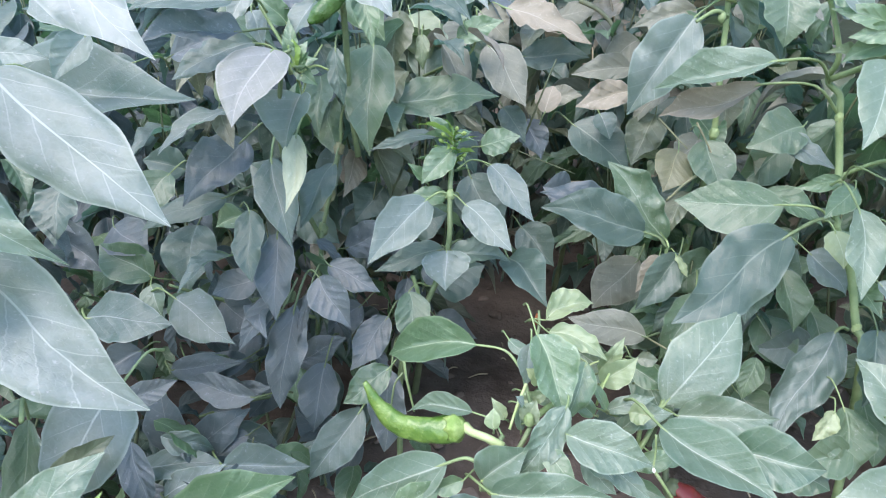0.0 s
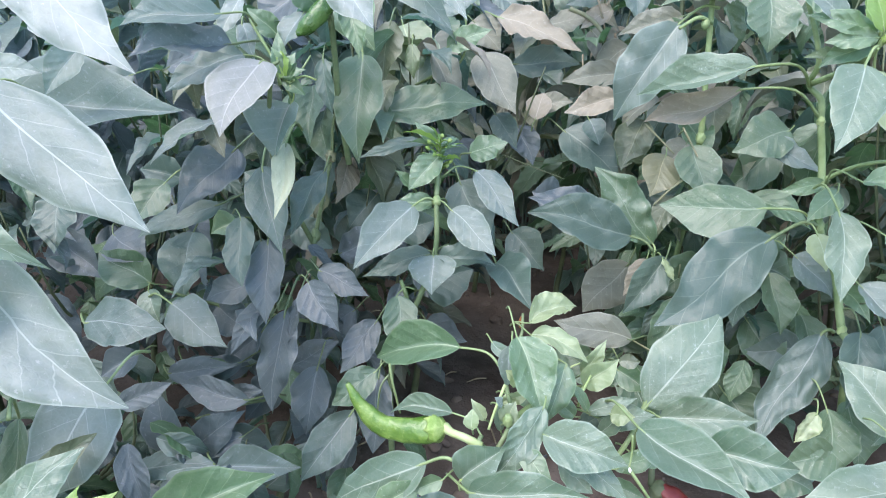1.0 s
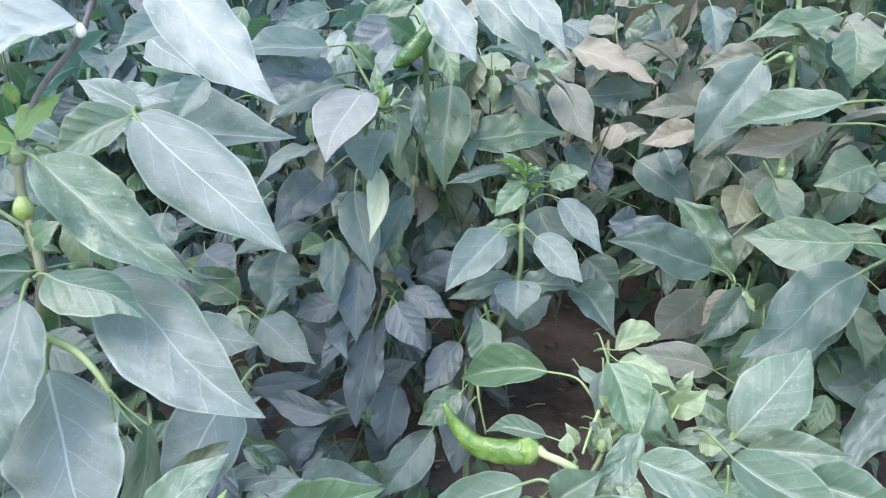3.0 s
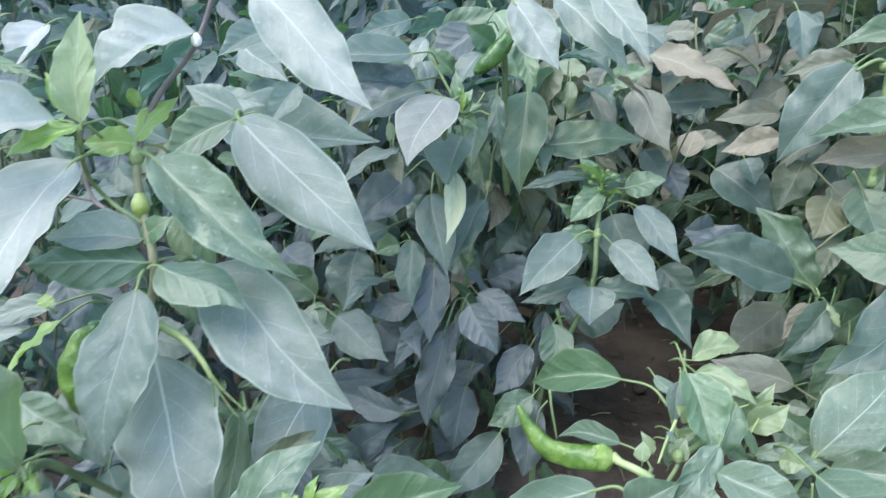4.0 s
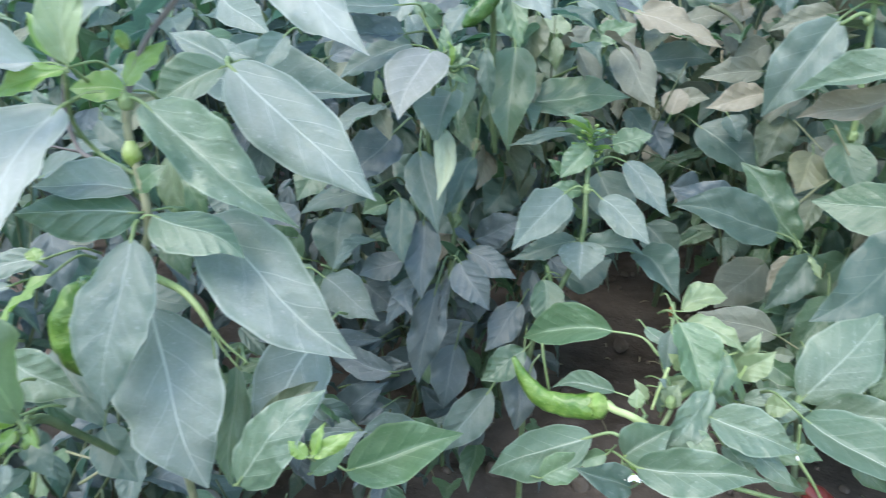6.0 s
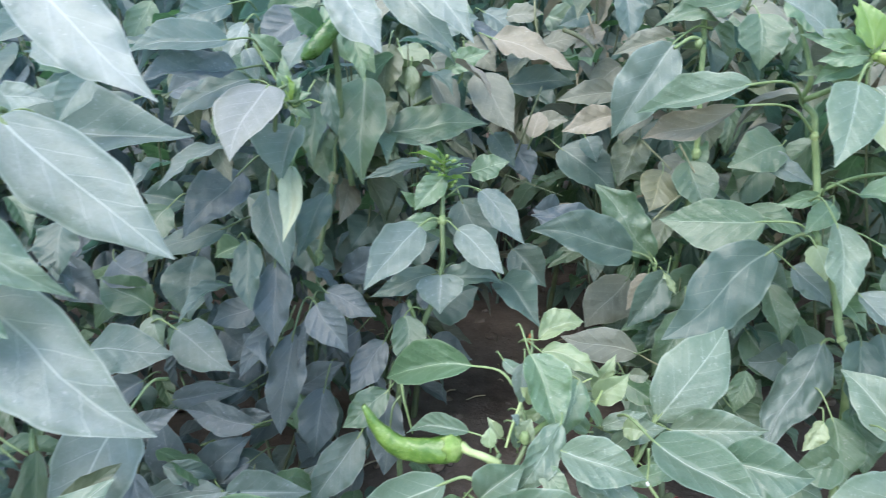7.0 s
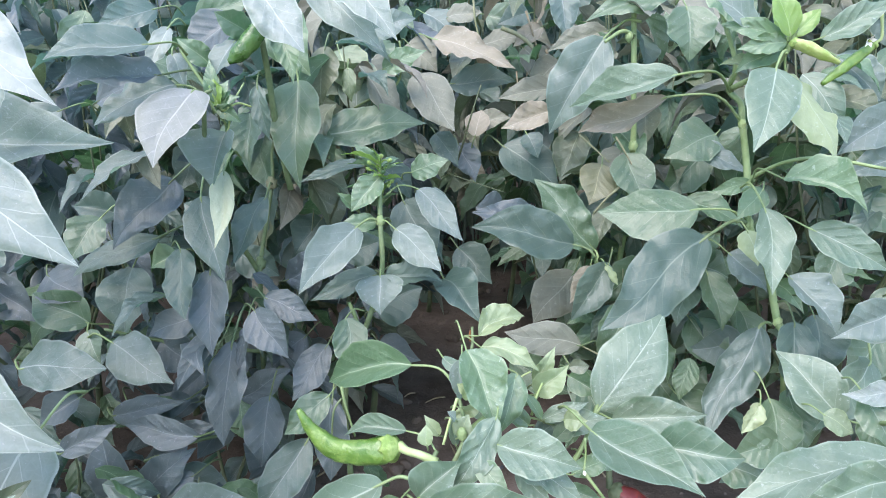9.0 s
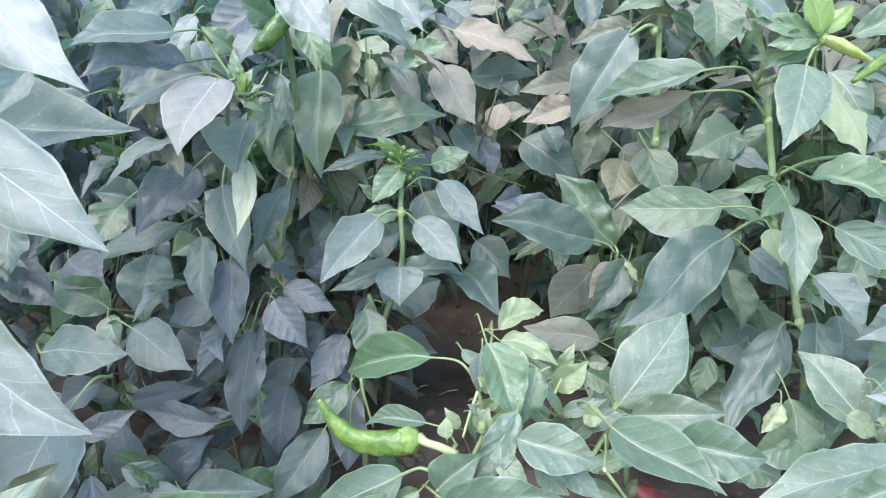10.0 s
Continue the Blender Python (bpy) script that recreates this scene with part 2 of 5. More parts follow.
def tube(bm, pts, radii, sides=7, slot=0, steps=5, uv=None, lobes=0, depth=0.0):
    """A closed tube along pts; radii are spread evenly along it; lobes: furrows round it."""
    line = glide(pts, steps)
    rings = []
    for k, c in enumerate(line):
        along = (line[min(k + 1, len(line) - 1)] - line[max(k - 1, 0)]).normalized()
        side = along.orthogonal().normalized() if k == 0 else (side - along * side.dot(along)).normalized()
        up = along.cross(side)
        f = k / (len(line) - 1) * (len(radii) - 1)
        i = min(int(f), len(radii) - 2)
        r = radii[i] + (radii[i + 1] - radii[i]) * (f - i)
        rings.append([bm.verts.new(c + r * (1 + depth * math.cos(lobes * q)) * (math.cos(q) * side + math.sin(q) * up)) for q in (2 * math.pi * s / sides for s in range(sides))])
    faces = [bm.faces.new((a[s], a[(s + 1) % sides], b[(s + 1) % sides], b[s])) for a, b in zip(rings, rings[1:]) for s in range(sides)]
    faces += [bm.faces.new(rings[0][::-1]), bm.faces.new(rings[-1])]
    for f in faces:
        f.material_index = slot
        if uv is not None:
            for lp in f.loops:
                lp[uv].uv = (0.5, 0.4)


def leaf_mesh(length, width, fold, bow, lift, rng, material, across, ahead, face, node=None, curl=0.0, rows=26, cols=6, crumple=1.0):
    """One leaf: blade along ahead with its midrib, folded halves, quilting between the veins and a wavy rim; stalk to node."""
    bm = bmesh.new()
    uv = bm.loops.layers.uv.new("leaf")
    fold = radians(fold)
    p1, p2, p3 = (rng.uniform(0, 6.28) for _ in range(3))
    wave = rng.uniform(0.25, 1.0)
    crinkle = rng.uniform(0.010, 0.026) * crumple
    droop = rng.uniform(-0.02, 0.05)
    hook = rng.uniform(-0.05, 0.05)
    skew = rng.uniform(-0.03, 0.03)
    nip, neck, taper = rng.uniform(0.25, 0.5), rng.uniform(0.56, 0.70), rng.uniform(0.80, 0.98)
    peak = neck / (neck + taper)
    full = peak**neck * (1 - peak) ** taper
    age = min(1.0, length / 0.06)
    quilt = max(0.0, min(1.0, (length - 0.06) / 0.04))
    rim_map = bm.loops.layers.uv.new("rim")
    grid = []
    for i in range(rows + 1):
        v = i / rows
        shape = max(v, 1e-4) ** neck * (1 - v) ** taper / full
        late = max(0.0, (v - 0.62) / 0.38)
        shape *= 1 - nip * late * late * (3 - 2 * late)
        shape = max(shape, 0.012)
        arch = 4 * v * (1 - v)
        centre = ahead * (length * v) + across * (bow * arch + skew * length * math.sin(6.28 * v) + hook * length * max(0, v - 0.7) ** 2 * 6) + face * (lift * arch - curl * length * max(0, v - 0.55) ** 2 * 2.2)
        row = []
        for j in range(-cols, cols + 1):
            u = j / cols
            half = 0.5 * width * shape
            sgn = 1 if u > 0 else -1
            turn = fold * (1.12 - 0.2 * abs(u)) * (0.92 + 0.2 * abs(2 * v - 0.9))
            out = across * (math.cos(turn) * u * half) + face * (math.sin(turn) * abs(u) * half)
            q = math.cos(6.2832 * 5.4 * (v - 0.34 * abs(u) * shape + 0.035 * sgn + 0.025))
            puff = length * ((0.014 + 0.009 * quilt) * age * (0.4 + 0.6 * crumple) * q * min(1, abs(u) * 1.8) * (1 - 0.75 * abs(u)) * shape + crinkle * (noise.noise(Vector((u * 1.6 + p1, v * 4.5 + p2, p3))) + 0.4 * crumple * noise.noise(Vector((u * 4 + p2, v * 12 + p1, p3)))) * min(1.0, shape) - droop * abs(u) ** 3 * shape)
            rim = 0.042 * min(1.3, 0.35 + 0.65 * crumple) * length * wave * abs(u) ** 2 * (math.sin(9 * v + p1 + sgn * p2) + 0.6 * math.sin(19 * v + p3 * sgn) + 0.3 * math.sin(34 * v + p1 * sgn)) * min(1, shape * 1.5)
            edge = 1 + 0.03 * abs(u) * math.sin(23 * v + p2 * sgn)
            row.append((bm.verts.new(centre + out * edge + face * (puff + rim)), 0.5 + 0.5 * u * shape, v, abs(u)))
        grid.append(row)
    for a, b in zip(grid, grid[1:]):
        for j in range(2 * cols):
            quad = (a[j], a[j + 1], b[j + 1], b[j])
            f = bm.faces.new([q[0] for q in quad])
            for lp, q in zip(f.loops, quad):
                lp[uv].uv = (q[1], q[2])
                lp[rim_map].uv = (q[3], age)
    if node is not None:
        n = Vector(node)
        r = max(0.0008, min(0.0019, length * 0.0125))
        sag = (n * 0.5) + Vector((0, 0, 0.12 * n.length)) - ahead * (0.12 * n.length)
        tube(bm, [n, sag, Vector((0, 0, 0)), ahead * length * 0.10 + face * (lift * 0.36 - r * 0.6) + across * bow * 0.36], [r * 1.25, r * 1.0, r * 0.95, r * 0.5], 6, 1, 4, uv)
    return mesh_from("leaf", bm, [material, stalk_shade if material in (slate, mature, olive, dry) else stalk_green])


leaf_rng = random.Random(5)


def leaf(plant, base, tip, width, roll, fold, material, bow=0.0, lift=None, node=None, label="", curl=None, crumple=1.0):
    """A leaf part from the foot of its blade to its tip. roll: turn of its face about the midrib from facing the sky; fold: how far the halves rise."""
    base, tip = Vector(base), Vector(tip)
    ahead = tip - base
    length = ahead.length
    ahead.normalize()
    up = Vector((0, 0, 1)) if abs(ahead.z) < 0.95 else Vector((0, -1, 0))
    face = (up - ahead * up.dot(ahead)).normalized()
    face.rotate(Matrix.Rotation(radians(roll), 3, ahead))
    across = face.cross(ahead)
    if node is None:
        back = (-ahead * 0.45 + Vector((0, 0.75, -0.3))).normalized()
        stem = base + back * length * leaf_rng.uniform(0.5, 0.75)
    else:
        stem = Vector(node)
    lift = 0.05 * length if lift is None else lift
    fold += leaf_rng.uniform(0, 8)
    curl = leaf_rng.uniform(0.0, 0.25) if curl is None else curl
    me = leaf_mesh(length, width, fold, bow, lift, leaf_rng, material, across, ahead, face, stem - base, curl, crumple=crumple)
    return part("leaf", me, plant, base - plant.location, label)


def plant_at(x, y, label, group="pepper plants in the bed"):
    ob = new("pepper_plant")
    ob.location = (x, y, 0)
    ob.empty_display_size = 0.05
    return tagged(ob, label, "plant", group)


def stem(plant, pts, r0, r1, material=None, name="stem", sides=8):
    bm = bmesh.new()
    o = plant.location
    tube(bm, [Vector(p) - o for p in pts], [r0, (r0 + r1) / 2, r1], sides, 0, 6)
    return part(name, mesh_from(name, bm, [material or stalk_green]), plant)


def node_knob(plant, place, r, material=None):
    """A swollen joint of a stem, a little ridged, with scars where leaves were."""
    bm = bmesh.new()
    bmesh.ops.create_icosphere(bm, subdivisions=3, radius=r)
    for v in bm.verts:
        lump = noise.noise(v.co * (2.2 / r) + Vector(place) * 40)
        v.co = Vector((v.co.x * 0.92, v.co.y * 0.92, v.co.z * 1.25)) * (1 + 0.30 * lump + 0.05 * math.sin(v.co.z / r * 9))
    return part("stem_joint", mesh_from("stem_joint", bm, [material or bark]), plant, Vector(place) - plant.location)


def chilli(plant, pts, radii, material, stalk, label, name="chilli_pepper", cap=None, lobes=3, depth=0.05):
    """A pod along pts from its calyx to its tip, wrinkled and furrowed, with a toothed calyx and a stalk."""
    o = Vector(pts[0])
    bm = bmesh.new()
    tube(bm, [Vector(p) - o for p in pts], radii, 24, 0, 8, None, lobes, depth)
    wide = max(radii)
    for v in bm.verts:
        v.co += noise.noise_vector(v.co / wide * 0.9 + o * 30) * wide * 0.16 + noise.noise_vector(v.co / wide * 2.6) * wide * 0.05
    pod = part(name, mesh_from(name, bm, [material]), plant, o - plant.location, label)
    way = (Vector(pts[0]) - Vector(pts[1])).normalized()
    r = radii[0] * 1.1
    bm = bmesh.new()
    tube(bm, [-way * r * 0.32, -way * r * 0.05, way * r * 0.35, way * r * 0.6, way * r * 0.85], [r * 0.98, r * 1.08, r * 1.1, r * 0.95, r * 0.72, r * 0.45], 28, 0, 4, None, 7, 0.07)
    for k, v in enumerate(bm.verts):
        if k < 28:
            v.co -= way * (0.22 * r * math.cos(7 * 6.2832 * k / 28))
    part("calyx", mesh_from("calyx", bm, [cap or calyx_green]), pod)
    bm = bmesh.new()
    tube(bm, [way * r * 0.8] + [Vector(p) - o for p in stalk], [r * 0.40, r * 0.30, r * 0.30, r * 0.36], 8, 0, 5)
    part("stalk", mesh_from("stalk", bm, [cap or stalk_pale]), pod)
    return pod


def bud(plant, place, way, size, material, label=""):
    """A closed flower bud or tiny fruit with a rounded body."""
    way = Vector(way).normalized()
    bm = bmesh.new()
    tube(bm, [Vector((0, 0, 0)), way * size * 0.5, way * size], [size * 0.16, size * 0.34, size * 0.36, size * 0.12], 9, 0, 5)
    return part("bud", mesh_from("bud", bm, [material]), plant, Vector(place) - plant.location, label)


def flower(plant, place, way, size):
    """A small hanging flower of five pointed petals round a yellowish heart."""
    way = Vector(way).normalized()
    side = way.orthogonal().normalized()
    o = Vector(place) - plant.location
    heart = bmesh.new()
    tube(heart, [Vector((0, 0, 0)), way * size * 0.5, way * size], [size * 0.2, size * 0.24, size * 0.08], 8, 0, 4)
    head = part("flower", mesh_from("flower", heart, [calyx_green]), plant, o, "small white pepper flower")
    for k in range(5):
        out = side.copy()
        out.rotate(Matrix.Rotation(k * 1.2566, 3, way))
        face = way
        ahead = (out * 0.8 + way * 0.6).normalized()
        across = ahead.cross(way).normalized()
        me = leaf_mesh(size * 1.5, size * 0.8, 10, 0, 0.1 * size, random.Random(k), petal_white, across, ahead, across.cross(ahead), None, 0.1, 6, 2)
        part("petal", me, head)


# ---- ground ----
def ground_sheet():
    n = 150
    bm = bmesh.new()
    reach = [math.sinh(7.0 * (2 * k / n - 1)) / math.sinh(7.0) * 80 for k in range(n + 1)]
    rows = []
    for y in reach:
        row = []
        for x in reach:
            p = Vector((x, y + 0.9, 0))
            near = max(0.0, 1 - p.length / 6)
            z = near * (0.020 * noise.noise(p * 6) + 0.010 * noise.noise(p * 22) + 0.006 * noise.noise(p * 60))
            row.append(bm.verts.new((p.x, p.y, z)))
        rows.append(row)
    for a, b in zip(rows, rows[1:]):
        for k in range(n):
            bm.faces.new((a[k], a[k + 1], b[k + 1], b[k]))
    ob = new("ground", mesh_from("ground", bm, [soil_skin]))
    return tagged(ob, "bare reddish-brown garden soil under the pepper plants", "ground", kind="structure")


ground_sheet()


def soil_clods():
    rng = random.Random(11)
    bm = bmesh.new()
    for _ in range(260):
        x, y = rng.uniform(-0.5, 0.8), rng.uniform(0.5, 1.7)
        r = rng.uniform(0.004, 0.02) * rng.uniform(0.5, 1)
        spin = Matrix.Translation((x, y, r * 0.3)) @ Euler((rng.random() * 6, rng.random() * 6, 0)).to_matrix().to_4x4() @ Matrix.Diagonal((1, rng.uniform(0.6, 1), rng.uniform(0.5, 0.8), 1))
        made = bmesh.ops.create_icosphere(bm, subdivisions=2, radius=r, matrix=spin)
        for v in made["verts"]:
            v.co += noise.noise_vector(v.co * 90) * r * 0.35
    ob = new("soil_clods", mesh_from("soil_clods", bm, [soil_skin]))
    tagged(ob, "loose brown clods of soil on the bed", "soil", kind="stuff")


soil_clods()


def litter():
    """Withered bits and straw on the soil."""
    rng = random.Random(3)
    bm = bmesh.new()
    for _ in range(60):
        p = Vector((rng.uniform(-0.2, 0.5), rng.uniform(0.65, 1.5), 0.012))
        a = rng.uniform(0, 6.28)
        d = Vector((math.cos(a), math.sin(a), rng.uniform(-0.05, 0.15))) * rng.uniform(0.01, 0.04)
        tube(bm, [p, p + d * 0.5 + Vector((0, 0, 0.003)), p + d], [0.0012, 0.0014, 0.0008], 5, 0, 3)
    ob = new("straw_litter", mesh_from("straw_litter", bm, [straw]))
    tagged(ob, "scattered dry straw and twigs on the soil", "litter", kind="stuff")


litter()


# ---- the plant beside the path, close by ----
plant = plant_at(-0.28, 0.36, "tall pepper plant with large blue-green leaves close to the path")
stem(plant, [(-0.28, 0.36, -0.02), (-0.275, 0.34, 0.20), (-0.268, 0.312, 0.41), (-0.248, 0.303, 0.477), (-0.261, 0.316, 0.523), (-0.262, 0.32, 0.543)], 0.0034, 0.0023, bark)
stem(plant, [(-0.262, 0.32, 0.543), (-0.252, 0.331, 0.575), (-0.227, 0.344, 0.61), (-0.21, 0.355, 0.66)], 0.0019, 0.0014, stalk_dark, "branch")
stem(plant, [(-0.262, 0.318, 0.50), (-0.295, 0.332, 0.508), (-0.298, 0.318, 0.53), (-0.273, 0.290, 0.562)], 0.0014, 0.0013, stalk_green, "branch")
stem(plant, [(-0.262, 0.302, 0.445), (-0.239, 0.293, 0.444), (-0.222, 0.288, 0.440), (-0.211, 0.286, 0.429), (-0.206, 0.286, 0.418)], 0.0027, 0.0015, stalk_pale, "branch")
stem(plant, [(-0.206, 0.286, 0.420), (-0.199, 0.287, 0.409), (-0.186, 0.288, 0.396)], 0.0009, 0.0004, stalk_green, "branch")
stem(plant, [(-0.206, 0.286, 0.419), (-0.201, 0.287, 0.405), (-0.192, 0.288, 0.391)], 0.0009, 0.0004, stalk_green, "branch")
stem(plant, [(-0.206, 0.286, 0.419), (-0.207, 0.287, 0.398), (-0.202, 0.288, 0.381)], 0.0008, 0.0004, stalk_green, "branch")
stem(plant, [(-0.268, 0.345, 0.45), (-0.295, 0.330, 0.500), (-0.313, 0.335, 0.510), (-0.321, 0.340, 0.533), (-0.318, 0.342, 0.556)], 0.0017, 0.0012, stalk_dark, "branch")
stem(plant, [(-0.311, 0.334, 0.508), (-0.330, 0.330, 0.512), (-0.345, 0.325, 0.515)], 0.0010, 0.0007, stalk_dark, "branch")
node_knob(plant, (-0.262, 0.32, 0.543), 0.0048, stalk_green)
bud(plant, (-0.258, 0.312, 0.522), (0.05, -0.1, -1), 0.015, chilli_pale, "small yellow-green young pepper")
bud(plant, (-0.256, 0.32, 0.572), (-0.3, -0.1, 1), 0.011, calyx_green)
bud(plant, (-0.227, 0.342, 0.612), (0.3, -0.6, -0.6), 0.009, petal_white, "small white flower bud")
chilli(plant, [(-0.303, 0.312, 0.424), (-0.308, 0.306, 0.414), (-0.310, 0.302, 0.398), (-0.308, 0.300, 0.384), (-0.303, 0.298, 0.372)], [0.0085, 0.0135, 0.0150, 0.0148, 0.0125, 0.0055], chilli_green, [(-0.298, 0.314, 0.436), (-0.27, 0.316, 0.446)], "glossy green pepper pod half hidden by leaves", cap=chilli_dark, depth=0.14)
leaf(plant, (-0.250, 0.318, 0.543), (-0.156, 0.306, 0.479), 0.043, 38, 32, sage, bow=-0.005, node=(-0.262, 0.320, 0.543), crumple=1.8)
leaf(plant, (-0.248, 0.286, 0.472), (-0.245, 0.235, 0.392), 0.045, -6, 16, dusty, node=(-0.250, 0.296, 0.479), crumple=1.4)
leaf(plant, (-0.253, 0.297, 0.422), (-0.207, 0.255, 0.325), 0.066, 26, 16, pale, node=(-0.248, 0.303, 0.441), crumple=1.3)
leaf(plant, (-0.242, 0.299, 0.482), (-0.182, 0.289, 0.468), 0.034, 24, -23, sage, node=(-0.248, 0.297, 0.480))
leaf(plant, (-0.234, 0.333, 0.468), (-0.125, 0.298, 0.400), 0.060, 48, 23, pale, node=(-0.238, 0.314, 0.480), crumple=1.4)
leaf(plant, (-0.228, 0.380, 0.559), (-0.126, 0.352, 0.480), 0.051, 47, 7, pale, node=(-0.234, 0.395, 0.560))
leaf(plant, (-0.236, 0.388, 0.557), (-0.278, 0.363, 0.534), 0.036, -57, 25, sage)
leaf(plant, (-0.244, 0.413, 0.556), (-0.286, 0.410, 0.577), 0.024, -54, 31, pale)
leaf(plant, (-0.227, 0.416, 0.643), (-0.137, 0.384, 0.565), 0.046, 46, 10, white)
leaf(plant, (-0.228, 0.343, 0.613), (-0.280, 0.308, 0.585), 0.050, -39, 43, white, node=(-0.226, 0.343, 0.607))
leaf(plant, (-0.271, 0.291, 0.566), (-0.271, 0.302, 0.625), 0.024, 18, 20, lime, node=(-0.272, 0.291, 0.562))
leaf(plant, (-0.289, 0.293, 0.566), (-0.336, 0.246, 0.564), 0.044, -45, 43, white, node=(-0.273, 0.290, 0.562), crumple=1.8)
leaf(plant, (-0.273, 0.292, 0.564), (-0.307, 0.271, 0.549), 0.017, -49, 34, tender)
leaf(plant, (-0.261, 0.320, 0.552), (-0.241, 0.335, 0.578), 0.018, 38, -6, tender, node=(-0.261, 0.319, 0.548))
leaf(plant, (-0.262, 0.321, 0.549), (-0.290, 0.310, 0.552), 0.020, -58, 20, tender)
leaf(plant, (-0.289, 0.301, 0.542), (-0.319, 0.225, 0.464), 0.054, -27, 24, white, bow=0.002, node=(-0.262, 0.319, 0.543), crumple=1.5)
leaf(plant, (-0.257, 0.307, 0.494), (-0.298, 0.278, 0.503), 0.031, -45, 30, pale, node=(-0.254, 0.306, 0.492))
leaf(plant, (-0.250, 0.299, 0.483), (-0.299, 0.263, 0.492), 0.034, -60, -20, sage)
leaf(plant, (-0.255, 0.305, 0.495), (-0.236, 0.309, 0.510), 0.016, 64, 3, fresh)
leaf(plant, (-0.275, 0.213, 0.398), (-0.292, 0.189, 0.500), 0.036, 89, 2, sap, node=(-0.273, 0.213, 0.390))
leaf(plant, (-0.276, 0.213, 0.399), (-0.298, 0.178, 0.413), 0.021, -29, 20, tender)
leaf(plant, (-0.346, 0.279, 0.387), (-0.295, 0.274, 0.367), 0.034, 63, 17, sage)
leaf(plant, (-0.338, 0.287, 0.434), (-0.364, 0.267, 0.429), 0.011, -33, 14, pale)
leaf(plant, (-0.304, 0.284, 0.446), (-0.326, 0.257, 0.420), 0.014, -2, 11, tender)
leaf(plant, (-0.183, 0.254, 0.336), (-0.135, 0.274, 0.394), 0.036, 44, -11, sage, lift=0.010, crumple=2)
leaf(plant, (-0.167, 0.348, 0.381), (-0.198, 0.302, 0.325), 0.052, -37, 7, pale)
leaf(plant, (-0.193, 0.299, 0.344), (-0.154, 0.314, 0.371), 0.019, 71, 17, olive)
leaf(plant, (-0.350, 0.310, 0.545), (-0.385, 0.280, 0.544), 0.028, -55, 20, white)
leaf(plant, (-0.322, 0.300, 0.448), (-0.370, 0.280, 0.439), 0.018, -50, 20, pale)
leaf(plant, (-0.266, 0.360, 0.503), (-0.258, 0.350, 0.458), 0.022, 10, 10, sap)
leaf(plant, (-0.228, 0.344, 0.356), (-0.222, 0.307, 0.280), 0.030, 5, 25, leafy, node=(-0.199, 0.306, 0.384))
leaf(plant, (-0.136, 0.254, 0.363), (-0.113, 0.265, 0.376), 0.010, 54, 2, tender)
leaf(plant, (-0.138, 0.254, 0.363), (-0.149, 0.254, 0.372), 0.009, -50, 1, tender)
leaf(plant, (-0.136, 0.255, 0.363), (-0.130, 0.263, 0.381), 0.007, 22, 15, tender)
leaf(plant, (-0.142, 0.323, 0.295), (-0.064, 0.343, 0.322), 0.051, 48, 40, fresh)
leaf(plant, (-0.144, 0.270, 0.337), (-0.125, 0.282, 0.353), 0.014, 66, 17, fresh)
leaf(plant, (-0.429, 0.404, 0.635), (-0.446, 0.354, 0.572), 0.035, -36, 17, white)
leaf(plant, (-0.401, 0.416, 0.618), (-0.406, 0.381, 0.588), 0.034, -19, 31, white)
leaf(plant, (-0.395, 0.400, 0.600), (-0.415, 0.376, 0.580), 0.019, -41, 33, dusty)
leaf(plant, (-0.346, 0.230, 0.375), (-0.311, 0.239, 0.406), 0.021, 75, 17, fresh)
leaf(plant, (-0.288, 0.201, 0.377), (-0.293, 0.186, 0.371), 0.012, -31, 29, pale)
leaf(plant, (-0.280, 0.204, 0.377), (-0.281, 0.198, 0.362), 0.009, -27, 17, pale)
leaf(plant, (-0.403, 0.395, 0.470), (-0.341, 0.411, 0.498), 0.023, 34, 13, dusty)
leaf(plant, (-0.379, 0.324, 0.503), (-0.403, 0.293, 0.497), 0.020, -66, 17, fresh)
leaf(plant, (-0.333, 0.344, 0.524), (-0.350, 0.348, 0.546), 0.011, -57, 17, mature)
leaf(plant, (-0.364, 0.393, 0.375), (-0.381, 0.384, 0.423), 0.035, -80, 29, dusty)
leaf(plant, (-0.306, 0.411, 0.535), (-0.345, 0.407, 0.551), 0.025, -52, 34, dusty)
leaf(plant, (-0.338, 0.381, 0.384), (-0.283, 0.383, 0.380), 0.035, 48, -5, mature)
leaf(plant, (-0.284, 0.392, 0.497), (-0.255, 0.373, 0.453), 0.032, 39, 17, fresh)
leaf(plant, (-0.307, 0.300, 0.324), (-0.272, 0.278, 0.301), 0.033, 39, 17, mature)
leaf(plant, (-0.365, 0.332, 0.361), (-0.310, 0.308, 0.317), 0.037, 37, 28, mature)
leaf(plant, (-0.417, 0.291, 0.381), (-0.362, 0.273, 0.351), 0.028, 52, 17, fresh)
leaf(plant, (-0.307, 0.235, 0.391), (-0.317, 0.212, 0.367), 0.018, -41, 17, sage)
leaf(plant, (-0.294, 0.233, 0.375), (-0.270, 0.220, 0.354), 0.016, 32, 5, mature)
leaf(plant, (-0.279, 0.214, 0.391), (-0.286, 0.203, 0.379), 0.008, -43, 17, tender)
leaf(plant, (-0.275, 0.216, 0.393), (-0.264, 0.210, 0.383), 0.006, 41, 17, tender)
leaf(plant, (-0.285, 0.300, 0.568), (-0.302, 0.305, 0.592), 0.011, -30, 15, tender)
leaf(plant, (-0.412, 0.360, 0.595), (-0.351, 0.350, 0.586), 0.010, 50, 20, fresh)
leaf(plant, (-0.292, 0.305, 0.573), (-0.277, 0.310, 0.600), 0.012, 10, 10, sap)
